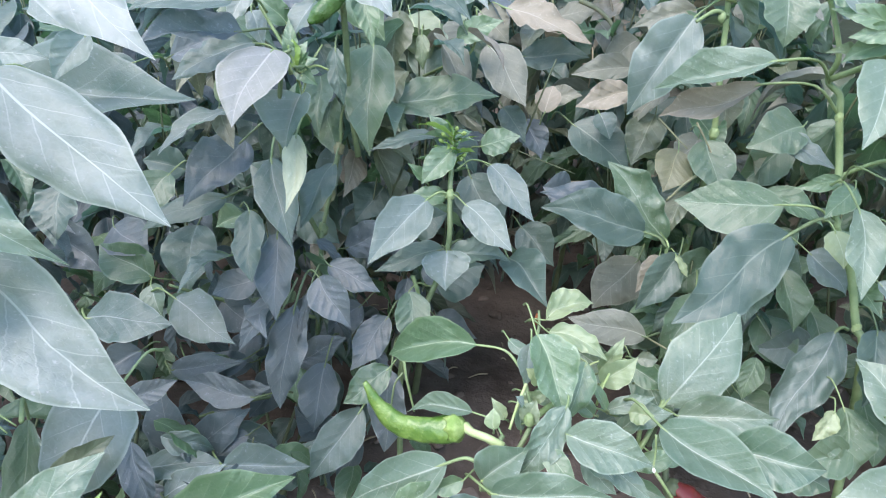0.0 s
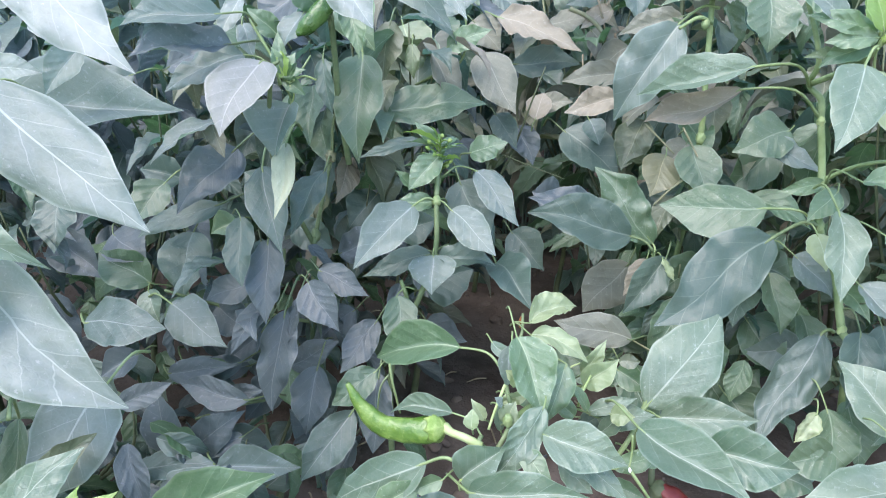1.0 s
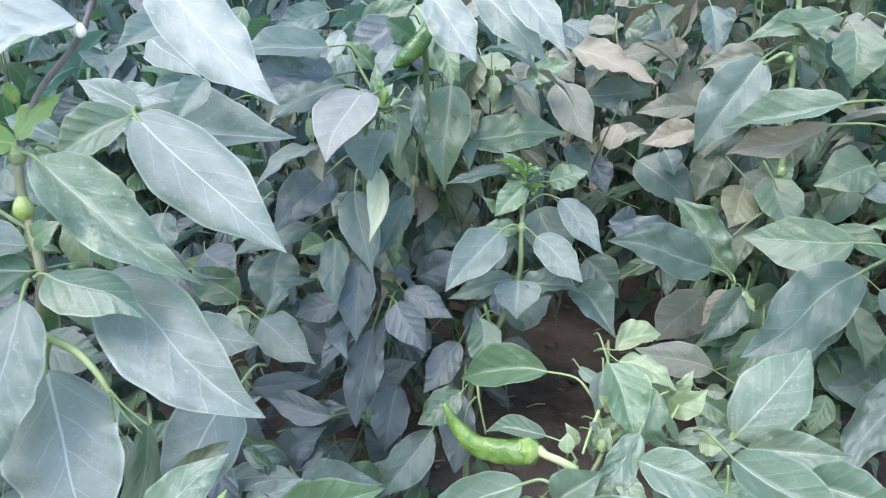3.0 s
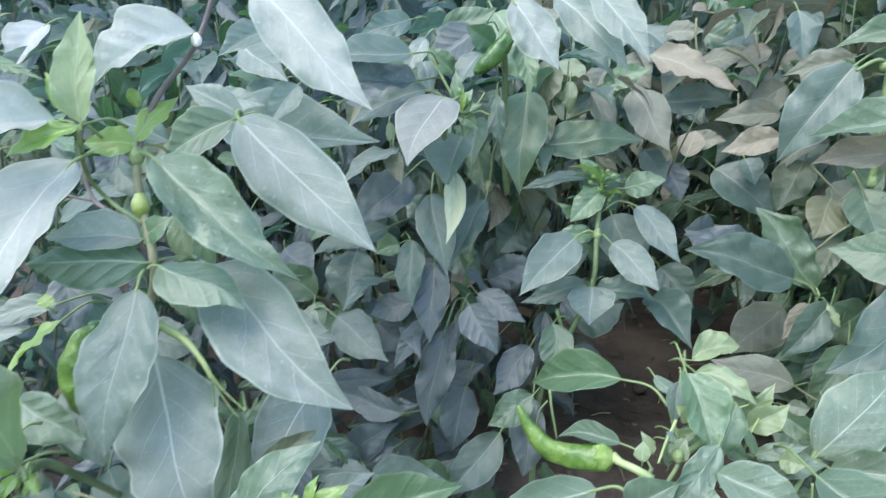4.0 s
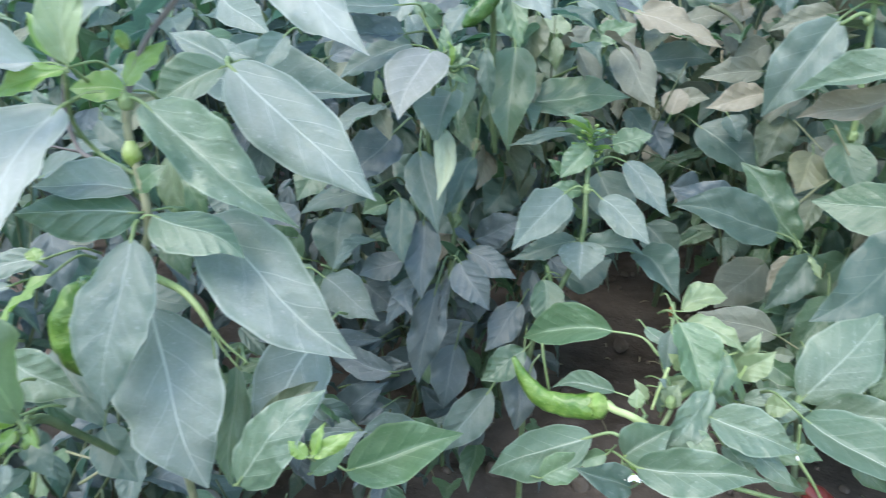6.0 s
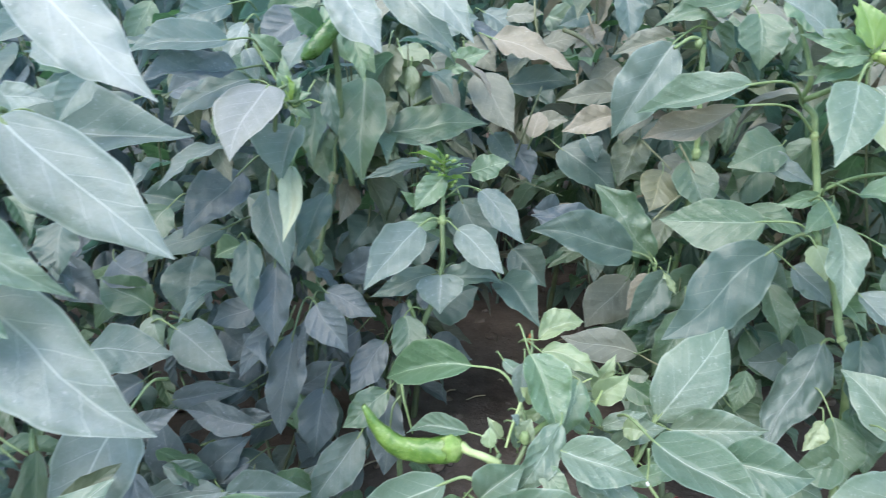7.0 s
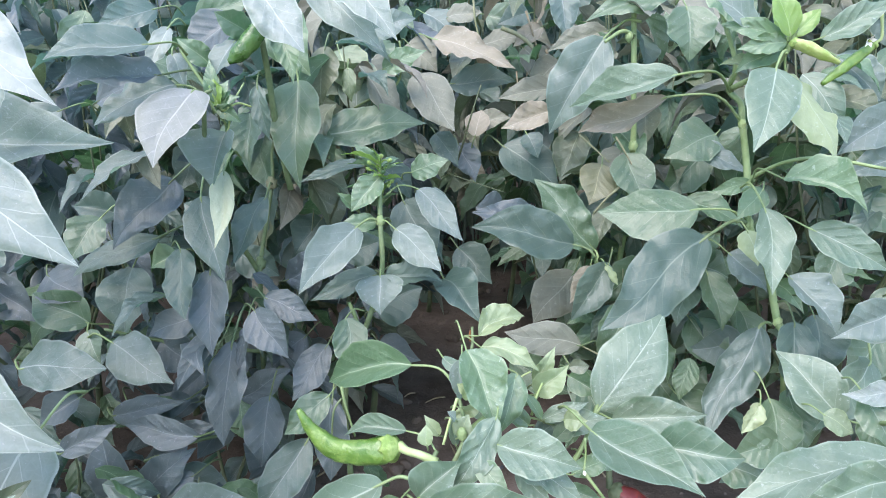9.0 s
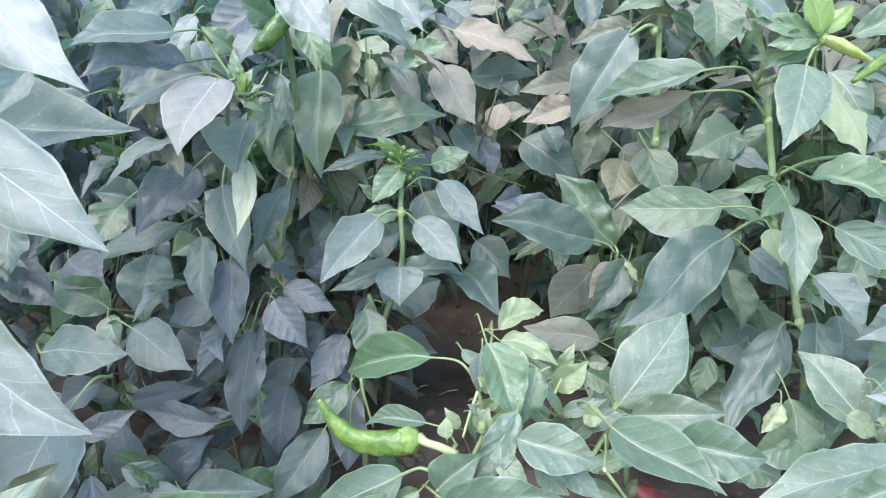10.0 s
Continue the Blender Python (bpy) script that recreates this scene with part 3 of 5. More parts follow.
stem(plant, [(-0.283, 0.222, 0.387), (-0.289, 0.240, 0.377), (-0.292, 0.260, 0.353), (-0.291, 0.280, 0.326), (-0.291, 0.300, 0.297)], 0.003, 0.0022, stalk_shade, "branch")
stem(plant, [(-0.281, 0.225, 0.383), (-0.288, 0.230, 0.362), (-0.311, 0.240, 0.320)], 0.0016, 0.0014, stalk_pale, "branch")
stem(plant, [(-0.343, 0.300, 0.298), (-0.326, 0.300, 0.295), (-0.309, 0.300, 0.293)], 0.001, 0.0008, bark, "branch")
stem(plant, [(-0.349, 0.310, 0.259), (-0.327, 0.305, 0.277), (-0.308, 0.300, 0.294)], 0.0013, 0.001, bark, "branch")
bud(plant, (-0.281, 0.216, 0.386), (-0.3, -0.6, -0.7), 0.006, calyx_green)
bud(plant, (-0.279, 0.218, 0.382), (0.2, -0.6, -0.7), 0.006, calyx_green)
bud(plant, (-0.280, 0.215, 0.393), (-0.5, -0.5, 0.4), 0.005, calyx_green)
stem(plant, [(-0.283, 0.208, 0.385), (-0.286, 0.205, 0.388), (-0.293, 0.202, 0.391)], 0.0009, 0.0007, stalk_pale, "branch")
leaf(plant, (-0.284, 0.205, 0.384), (-0.302, 0.190, 0.365), 0.014, -25, 25, pale)
leaf(plant, (-0.391, 0.380, 0.433), (-0.374, 0.360, 0.389), 0.034, 10, 14, slate)
leaf(plant, (-0.314, 0.285, 0.453), (-0.319, 0.290, 0.460), 0.010, -20, 10, tender)
leaf(plant, (-0.338, 0.340, 0.445), (-0.288, 0.330, 0.464), 0.022, 60, 20, dry)
leaf(plant, (-0.361, 0.298, 0.542), (-0.370, 0.270, 0.533), 0.019, -58, 17, fresh)
leaf(plant, (-0.349, 0.404, 0.517), (-0.315, 0.393, 0.490), 0.022, 53, 17, mature)
leaf(plant, (-0.280, 0.364, 0.449), (-0.258, 0.348, 0.418), 0.022, 36, 17, leafy)
leaf(plant, (-0.267, 0.508, 0.616), (-0.295, 0.470, 0.595), 0.031, -45, 30, dusty)
leaf(plant, (-0.240, 0.499, 0.572), (-0.256, 0.472, 0.542), 0.026, -45, 17, dusty)


# ---- the dusty plant behind it ----
plant = plant_at(-0.14, 0.68, "dense pepper plant with dusty hanging leaves, low ones in a blue shade tint")
stem(plant, [(-0.14, 0.68, -0.02), (-0.14, 0.68, 0.2), (-0.127, 0.678, 0.346), (-0.126, 0.685, 0.363), (-0.108, 0.704, 0.446), (-0.106, 0.712, 0.48), (-0.098, 0.735, 0.51)], 0.0034, 0.0014, stalk_shade)
stem(plant, [(-0.126, 0.685, 0.34), (-0.15, 0.64, 0.45), (-0.135, 0.61, 0.54), (-0.125, 0.608, 0.555)], 0.003, 0.0016, stalk_shade, "branch")
stem(plant, [(-0.13, 0.68, 0.25), (-0.22, 0.62, 0.30), (-0.26, 0.59, 0.33)], 0.0024, 0.0015, stalk_shade, "branch")
stem(plant, [(-0.13, 0.68, 0.15), (-0.2, 0.63, 0.17), (-0.245, 0.58, 0.18)], 0.0024, 0.0015, stalk_shade, "branch")
node_knob(plant, (-0.108, 0.702, 0.446), 0.006)
node_knob(plant, (-0.126, 0.683, 0.36), 0.006, stalk_shade)
chilli(plant, [(-0.083, 0.656, 0.612), (-0.090, 0.652, 0.602), (-0.101, 0.646, 0.589), (-0.110, 0.642, 0.581), (-0.117, 0.640, 0.577)], [0.0066, 0.0088, 0.0088, 0.0068, 0.002], chilli_dark, [(-0.079, 0.664, 0.624), (-0.085, 0.68, 0.627)], "short glossy green pepper pod near the top", cap=stalk_shade)
leaf(plant, (-0.332, 0.535, 0.534), (-0.175, 0.513, 0.522), 0.083, 48, 36, dusty, bow=-0.009)
leaf(plant, (-0.168, 0.610, 0.569), (-0.234, 0.550, 0.563), 0.044, -40, 30, slate, crumple=1.8)
leaf(plant, (-0.168, 0.595, 0.595), (-0.239, 0.555, 0.588), 0.042, -45, 28, dusty)
leaf(plant, (-0.173, 0.652, 0.585), (-0.156, 0.630, 0.556), 0.021, 23, 28, pale)
leaf(plant, (-0.167, 0.640, 0.609), (-0.180, 0.614, 0.573), 0.022, -29, 17, pale)
leaf(plant, (-0.139, 0.604, 0.555), (-0.157, 0.531, 0.502), 0.058, -12, 12, blush, lift=0.008, crumple=0.5, node=(-0.128, 0.617, 0.533))
leaf(plant, (-0.165, 0.631, 0.558), (-0.229, 0.590, 0.533), 0.044, -37, 19, dusty, node=(-0.139, 0.626, 0.542), crumple=1.5)
leaf(plant, (-0.187, 0.607, 0.502), (-0.230, 0.549, 0.474), 0.026, -11, 22, pale)
leaf(plant, (-0.195, 0.607, 0.504), (-0.178, 0.584, 0.471), 0.020, 30, 17, dry)
leaf(plant, (-0.190, 0.647, 0.466), (-0.230, 0.581, 0.418), 0.052, -41, 17, slate, crumple=2.4)
leaf(plant, (-0.204, 0.624, 0.413), (-0.280, 0.589, 0.390), 0.030, -39, 6, mature)
leaf(plant, (-0.125, 0.631, 0.513), (-0.136, 0.596, 0.469), 0.069, -3, 34, dusty, node=(-0.127, 0.626, 0.527))
leaf(plant, (-0.131, 0.625, 0.477), (-0.124, 0.553, 0.423), 0.026, -4, 34, cream, bow=0.004)
leaf(plant, (-0.105, 0.663, 0.440), (-0.127, 0.599, 0.393), 0.035, -17, 26, mature, node=(-0.107, 0.698, 0.446))
leaf(plant, (-0.069, 0.710, 0.553), (-0.069, 0.649, 0.455), 0.055, -0, 19, leafy, node=(-0.073, 0.716, 0.568))
leaf(plant, (-0.058, 0.730, 0.491), (0.063, 0.755, 0.495), 0.056, 48, 24, leafy, bow=0.004, lift=0.002, curl=0.0, crumple=1.7)
leaf(plant, (0.048, 0.845, 0.546), (0.096, 0.799, 0.480), 0.055, 28, 4, dry)
leaf(plant, (-0.001, 0.669, 0.469), (-0.068, 0.650, 0.458), 0.023, -24, 16, mature, node=(0.010, 0.658, 0.467))
leaf(plant, (-0.168, 0.583, 0.414), (-0.154, 0.533, 0.365), 0.031, 9, 17, mature, node=(-0.184, 0.603, 0.410))
leaf(plant, (-0.156, 0.622, 0.454), (-0.128, 0.564, 0.388), 0.043, 16, 21, dusty)
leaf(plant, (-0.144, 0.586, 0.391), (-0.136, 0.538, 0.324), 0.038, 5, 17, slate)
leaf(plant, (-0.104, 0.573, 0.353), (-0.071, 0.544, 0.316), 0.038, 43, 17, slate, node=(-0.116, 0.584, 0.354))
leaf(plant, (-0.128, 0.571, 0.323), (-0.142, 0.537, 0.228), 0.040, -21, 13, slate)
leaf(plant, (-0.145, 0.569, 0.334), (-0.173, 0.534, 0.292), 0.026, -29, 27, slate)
leaf(plant, (-0.260, 0.597, 0.312), (-0.188, 0.553, 0.289), 0.047, 41, 4, dusty, node=(-0.294, 0.616, 0.309))
leaf(plant, (-0.255, 0.658, 0.369), (-0.253, 0.604, 0.315), 0.060, -2, 13, mature, node=(-0.231, 0.658, 0.393), crumple=1.6)
leaf(plant, (-0.300, 0.634, 0.316), (-0.355, 0.635, 0.352), 0.048, -61, 25, leafy)
leaf(plant, (-0.298, 0.623, 0.313), (-0.280, 0.602, 0.286), 0.030, 34, 17, sage)
leaf(plant, (-0.328, 0.554, 0.309), (-0.237, 0.536, 0.319), 0.048, 49, -3, dusty)
leaf(plant, (-0.367, 0.618, 0.421), (-0.361, 0.577, 0.372), 0.047, 6, 13, mature)
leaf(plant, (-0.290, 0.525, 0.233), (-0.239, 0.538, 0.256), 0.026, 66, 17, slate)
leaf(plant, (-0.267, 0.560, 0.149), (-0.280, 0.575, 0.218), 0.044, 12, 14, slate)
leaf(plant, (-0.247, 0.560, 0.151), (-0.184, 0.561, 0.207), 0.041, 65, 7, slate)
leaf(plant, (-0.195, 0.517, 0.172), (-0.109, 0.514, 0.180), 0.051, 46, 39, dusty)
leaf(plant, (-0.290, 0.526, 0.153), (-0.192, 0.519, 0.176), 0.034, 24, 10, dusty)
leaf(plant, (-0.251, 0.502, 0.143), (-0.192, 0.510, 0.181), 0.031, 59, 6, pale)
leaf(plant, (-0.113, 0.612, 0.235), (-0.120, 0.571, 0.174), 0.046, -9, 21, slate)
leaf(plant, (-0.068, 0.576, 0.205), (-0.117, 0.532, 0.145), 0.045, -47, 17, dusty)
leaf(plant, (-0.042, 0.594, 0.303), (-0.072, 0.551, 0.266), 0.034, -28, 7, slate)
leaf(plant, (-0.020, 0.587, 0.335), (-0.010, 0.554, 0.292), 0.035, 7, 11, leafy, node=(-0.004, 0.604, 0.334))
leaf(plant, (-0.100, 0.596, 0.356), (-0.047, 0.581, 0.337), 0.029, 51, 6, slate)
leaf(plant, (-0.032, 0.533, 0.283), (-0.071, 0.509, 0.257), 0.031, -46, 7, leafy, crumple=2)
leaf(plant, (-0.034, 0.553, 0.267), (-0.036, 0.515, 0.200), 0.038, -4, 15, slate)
leaf(plant, (-0.374, 0.647, 0.601), (-0.308, 0.614, 0.564), 0.040, 56, 17, pale)
leaf(plant, (-0.338, 0.655, 0.561), (-0.371, 0.620, 0.533), 0.032, -36, 2, dusty)
leaf(plant, (-0.319, 0.502, 0.558), (-0.271, 0.493, 0.556), 0.023, 68, 17, pale)
leaf(plant, (-0.322, 0.709, 0.531), (-0.374, 0.686, 0.509), 0.038, -63, 17, dusty)
leaf(plant, (-0.276, 0.693, 0.539), (-0.216, 0.695, 0.562), 0.032, 70, 17, slate)
leaf(plant, (-0.202, 0.626, 0.526), (-0.195, 0.617, 0.502), 0.011, 32, 17, lime)
leaf(plant, (-0.264, 0.670, 0.426), (-0.307, 0.662, 0.439), 0.042, -62, 26, mature)
leaf(plant, (-0.270, 0.645, 0.429), (-0.293, 0.610, 0.396), 0.042, -35, 14, leafy)
leaf(plant, (-0.203, 0.656, 0.383), (-0.228, 0.641, 0.375), 0.035, -47, 31, fresh)
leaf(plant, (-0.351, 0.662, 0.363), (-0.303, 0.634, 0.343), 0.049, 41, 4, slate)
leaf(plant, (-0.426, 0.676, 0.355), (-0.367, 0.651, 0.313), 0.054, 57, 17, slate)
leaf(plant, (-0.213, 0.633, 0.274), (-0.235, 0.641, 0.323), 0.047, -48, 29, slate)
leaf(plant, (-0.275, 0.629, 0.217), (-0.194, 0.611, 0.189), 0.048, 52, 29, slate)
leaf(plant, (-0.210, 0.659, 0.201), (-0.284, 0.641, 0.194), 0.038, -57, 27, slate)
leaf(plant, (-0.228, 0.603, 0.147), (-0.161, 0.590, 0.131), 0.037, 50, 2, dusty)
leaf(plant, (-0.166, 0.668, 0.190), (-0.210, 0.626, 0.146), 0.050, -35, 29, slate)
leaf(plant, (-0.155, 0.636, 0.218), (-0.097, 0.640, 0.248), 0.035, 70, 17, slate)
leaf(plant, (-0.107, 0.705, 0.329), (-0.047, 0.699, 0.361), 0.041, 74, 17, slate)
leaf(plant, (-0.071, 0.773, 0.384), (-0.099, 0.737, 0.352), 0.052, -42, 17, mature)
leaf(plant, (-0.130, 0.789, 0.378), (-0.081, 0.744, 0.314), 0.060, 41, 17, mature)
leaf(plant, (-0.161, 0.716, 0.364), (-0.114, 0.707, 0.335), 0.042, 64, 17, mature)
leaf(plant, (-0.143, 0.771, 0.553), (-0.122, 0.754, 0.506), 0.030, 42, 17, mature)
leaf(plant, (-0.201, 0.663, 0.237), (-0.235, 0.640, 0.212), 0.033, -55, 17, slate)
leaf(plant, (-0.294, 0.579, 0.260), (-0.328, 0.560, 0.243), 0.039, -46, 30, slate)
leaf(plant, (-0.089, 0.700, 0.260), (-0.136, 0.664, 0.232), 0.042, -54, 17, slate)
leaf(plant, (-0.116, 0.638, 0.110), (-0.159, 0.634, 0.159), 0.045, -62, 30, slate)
leaf(plant, (-0.169, 0.567, 0.104), (-0.117, 0.572, 0.163), 0.039, 73, 17, dusty)
leaf(plant, (-0.001, 0.682, 0.258), (0.046, 0.658, 0.245), 0.036, 58, 17, slate)
leaf(plant, (-0.175, 0.708, 0.400), (-0.210, 0.705, 0.425), 0.040, -72, 17, mature)
leaf(plant, (-0.127, 0.621, 0.542), (-0.137, 0.624, 0.566), 0.014, -47, 31, fresh)
leaf(plant, (-0.126, 0.621, 0.542), (-0.115, 0.624, 0.562), 0.012, 51, -0, fresh)
leaf(plant, (-0.128, 0.620, 0.539), (-0.105, 0.619, 0.548), 0.010, 53, -2, fresh)
leaf(plant, (-0.130, 0.626, 0.541), (-0.134, 0.641, 0.580), 0.013, -5, 19, fresh)
leaf(plant, (-0.128, 0.624, 0.538), (-0.107, 0.620, 0.524), 0.015, 64, 17, fresh)
# three top leaves in pale, their bright lighting put into the colour
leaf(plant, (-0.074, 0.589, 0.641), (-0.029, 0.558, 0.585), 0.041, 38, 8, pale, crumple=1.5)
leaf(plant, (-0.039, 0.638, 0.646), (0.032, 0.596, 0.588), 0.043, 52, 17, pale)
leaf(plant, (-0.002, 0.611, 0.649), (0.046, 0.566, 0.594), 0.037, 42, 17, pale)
leaf(plant, (-0.073, 0.674, 0.607), (-0.059, 0.646, 0.556), 0.026, 19, 17, fresh)
leaf(plant, (-0.103, 0.668, 0.601), (-0.127, 0.651, 0.621), 0.028, -94, 17, leafy)
leaf(plant, (-0.121, 0.787, 0.636), (-0.062, 0.744, 0.558), 0.061, 45, 17, fresh)
leaf(plant, (-0.050, 0.882, 0.577), (-0.024, 0.845, 0.524), 0.063, 28, 17, sap)
leaf(plant, (0.012, 0.806, 0.555), (0.064, 0.793, 0.576), 0.030, 69, 5, fresh)
leaf(plant, (-0.006, 0.874, 0.599), (0.050, 0.860, 0.613), 0.037, 78, 17, dusty)
leaf(plant, (0.231, 0.874, 0.641), (0.238, 0.842, 0.583), 0.040, 6, 17, dusty)
leaf(plant, (0.152, 1.027, 0.615), (0.199, 1.010, 0.600), 0.048, 65, 17, leafy)
leaf(plant, (-0.166, 0.707, 0.611), (-0.106, 0.714, 0.639), 0.033, 73, 17, leafy)
leaf(plant, (-0.195, 0.688, 0.627), (-0.242, 0.654, 0.610), 0.032, -65, 17, dusty)
leaf(plant, (-0.146, 0.674, 0.573), (-0.173, 0.670, 0.600), 0.025, -78, 17, fresh)
leaf(plant, (-0.125, 0.620, 0.538), (-0.128, 0.625, 0.563), 0.017, -10, 20, tender)
leaf(plant, (-0.123, 0.620, 0.537), (-0.114, 0.625, 0.553), 0.012, 30, 20, fresh)
stem(plant, [(-0.158, 0.635, 0.589), (-0.146, 0.630, 0.570), (-0.133, 0.625, 0.550), (-0.122, 0.620, 0.534)], 0.0016, 0.0014, stalk_green, "branch")
stem(plant, [(-0.122, 0.620, 0.534), (-0.109, 0.625, 0.540), (-0.098, 0.630, 0.536)], 0.0012, 0.0009, stalk_pale, "branch")
stem(plant, [(-0.119, 0.620, 0.535), (-0.111, 0.630, 0.546), (-0.105, 0.640, 0.557)], 0.0011, 0.0008, stalk_green, "branch")
stem(plant, [(-0.121, 0.620, 0.532), (-0.119, 0.625, 0.524), (-0.125, 0.630, 0.510)], 0.001, 0.0008, stalk_pale, "branch")
leaf(plant, (-0.124, 0.700, 0.617), (-0.168, 0.680, 0.579), 0.050, -45, 17, slate)
leaf(plant, (-0.114, 0.660, 0.595), (-0.133, 0.640, 0.563), 0.030, -20, 12, dusty)
leaf(plant, (-0.053, 0.800, 0.584), (-0.060, 0.770, 0.520), 0.046, 5, 10, olive)
leaf(plant, (-0.027, 0.790, 0.560), (-0.025, 0.780, 0.521), 0.018, 5, 10, sap)
stem(plant, [(-0.089, 0.660, 0.600), (-0.089, 0.670, 0.558), (-0.090, 0.680, 0.506), (-0.085, 0.690, 0.441)], 0.003, 0.0034, stalk_shade, "branch")
leaf(plant, (-0.093, 0.640, 0.555), (-0.086, 0.630, 0.503), 0.020, 5, 20, mature)
stem(plant, [(-0.032, 0.840, 0.506), (0.000, 0.830, 0.523), (0.027, 0.820, 0.537), (0.035, 0.810, 0.562), (0.034, 0.800, 0.587)], 0.0018, 0.0012, stalk_green, "branch")
leaf(plant, (0.032, 0.810, 0.557), (0.053, 0.800, 0.574), 0.012, 50, 20, fresh)
leaf(plant, (0.027, 0.810, 0.550), (0.019, 0.800, 0.574), 0.014, -30, 20, fresh)
stem(plant, [(-0.016, 0.510, 0.305), (-0.013, 0.505, 0.289), (-0.006, 0.500, 0.260)], 0.0014, 0.001, stalk_green, "branch")
stem(plant, [(-0.017, 0.510, 0.293), (-0.024, 0.505, 0.283), (-0.027, 0.500, 0.259)], 0.0011, 0.0008, stalk_shade, "branch")
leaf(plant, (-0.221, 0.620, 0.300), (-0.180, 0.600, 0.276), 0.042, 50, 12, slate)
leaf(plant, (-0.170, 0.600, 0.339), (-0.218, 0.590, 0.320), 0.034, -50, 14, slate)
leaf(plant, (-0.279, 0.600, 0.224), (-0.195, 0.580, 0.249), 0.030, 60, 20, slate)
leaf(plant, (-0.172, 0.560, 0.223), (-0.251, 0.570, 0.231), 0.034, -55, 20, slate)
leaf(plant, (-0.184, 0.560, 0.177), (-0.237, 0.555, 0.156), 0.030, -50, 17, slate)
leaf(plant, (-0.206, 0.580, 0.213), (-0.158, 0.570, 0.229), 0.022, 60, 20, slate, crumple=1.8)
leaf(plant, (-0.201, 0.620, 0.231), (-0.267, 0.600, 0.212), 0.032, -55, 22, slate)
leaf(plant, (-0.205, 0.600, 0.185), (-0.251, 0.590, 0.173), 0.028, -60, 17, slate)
stem(plant, [(-0.266, 0.555, 0.133), (-0.266, 0.558, 0.144), (-0.267, 0.560, 0.155)], 0.0024, 0.0014, stalk_green, "branch")
leaf(plant, (-0.262, 0.550, 0.148), (-0.253, 0.555, 0.165), 0.010, 30, 17, leafy)
leaf(plant, (-0.114, 0.575, 0.339), (-0.126, 0.550, 0.277), 0.010, 0, 10, slate)
stem(plant, [(-0.128, 0.585, 0.346), (-0.137, 0.570, 0.325), (-0.149, 0.555, 0.305)], 0.0009, 0.0007, stalk_shade, "branch")


# ---- the young plant in the middle ----
plant = plant_at(-0.03, 0.60, "slender young pepper plant with pale upper leaves and a budding tip")
stem(plant, [(-0.03, 0.60, -0.02), (-0.032, 0.595, 0.15), (-0.028, 0.592, 0.253), (-0.009, 0.602, 0.303), (0.015, 0.608, 0.369), (0.016, 0.624, 0.422), (0.016, 0.648, 0.468)], 0.0036, 0.0024, stalk_shade)
stem(plant, [(-0.02, 0.597, 0.28), (-0.012, 0.60, 0.32), (-0.018, 0.602, 0.345)], 0.0026, 0.002, stalk_green, "branch")
node_knob(plant, (0.016, 0.624, 0.422), 0.0045, stalk_green)
tip_rng = random.Random(4)
for k in range(28):
    a = k * 2.4
    foot = Vector((0.017, 0.646, 0.438 + 0.0014 * k))
    out = Vector((math.cos(a), math.sin(a) * 0.7 - 0.25, tip_rng.uniform(0.1, 1.1))).normalized() * tip_rng.uniform(0.012, 0.032)
    if k % 3 == 2:
        stem(plant, [foot, foot + out * 0.4 + Vector((0, 0, 0.002)), foot + out * 0.7], 0.0009, 0.0007, tender, "stalk")
        bud(plant, foot + out * 0.65, out, 0.0058, calyx_green)
    else:
        leaf(plant, foot, foot + out * 1.4, tip_rng.uniform(0.006, 0.011), tip_rng.uniform(-40, 40), 30, tender if k % 2 else fresh, node=foot - Vector((0, 0, 0.006)))
leaf(plant, (-0.005, 0.606, 0.422), (-0.051, 0.537, 0.385), 0.046, -34, 25, misty, node=(0.015, 0.624, 0.422))
leaf(plant, (0.031, 0.612, 0.417), (0.075, 0.565, 0.392), 0.034, 36, 7, misty, node=(0.017, 0.624, 0.422))
leaf(plant, (0.054, 0.652, 0.446), (0.096, 0.606, 0.405), 0.031, 31, 6, dusty, node=(0.022, 0.639, 0.444))
leaf(plant, (0.018, 0.641, 0.464), (-0.011, 0.621, 0.433), 0.030, -46, 24, fresh, node=(0.017, 0.638, 0.449))
leaf(plant, (-0.009, 0.632, 0.432), (-0.025, 0.628, 0.451), 0.015, -63, 37, fresh)
leaf(plant, (0.014, 0.650, 0.474), (-0.008, 0.652, 0.494), 0.014, -70, 17, fresh)
leaf(plant, (0.013, 0.629, 0.420), (-0.026, 0.620, 0.418), 0.022, -55, 29, fresh)
leaf(plant, (0.015, 0.599, 0.374), (0.016, 0.571, 0.346), 0.048, 3, 22, dusty)
leaf(plant, (0.020, 0.604, 0.372), (0.076, 0.594, 0.368), 0.036, 39, 44, mature)
leaf(plant, (0.011, 0.618, 0.368), (-0.056, 0.597, 0.350), 0.027, -47, 23, mature)
leaf(plant, (0.001, 0.659, 0.308), (0.052, 0.662, 0.335), 0.059, 24, -30, mature)
leaf(plant, (0.033, 0.726, 0.415), (0.067, 0.683, 0.358), 0.056, 34, 17, mature)
leaf(plant, (0.077, 0.638, 0.352), (0.112, 0.575, 0.330), 0.050, 19, 34, mature, lift=0.012)
leaf(plant, (-0.034, 0.691, 0.364), (0.010, 0.688, 0.380), 0.045, 71, 17, mature)
leaf(plant, (0.094, 0.737, 0.352), (0.133, 0.708, 0.316), 0.048, 48, 17, mature)
leaf(plant, (0.044, 0.718, 0.449), (0.085, 0.707, 0.464), 0.031, 60, 1, fresh)
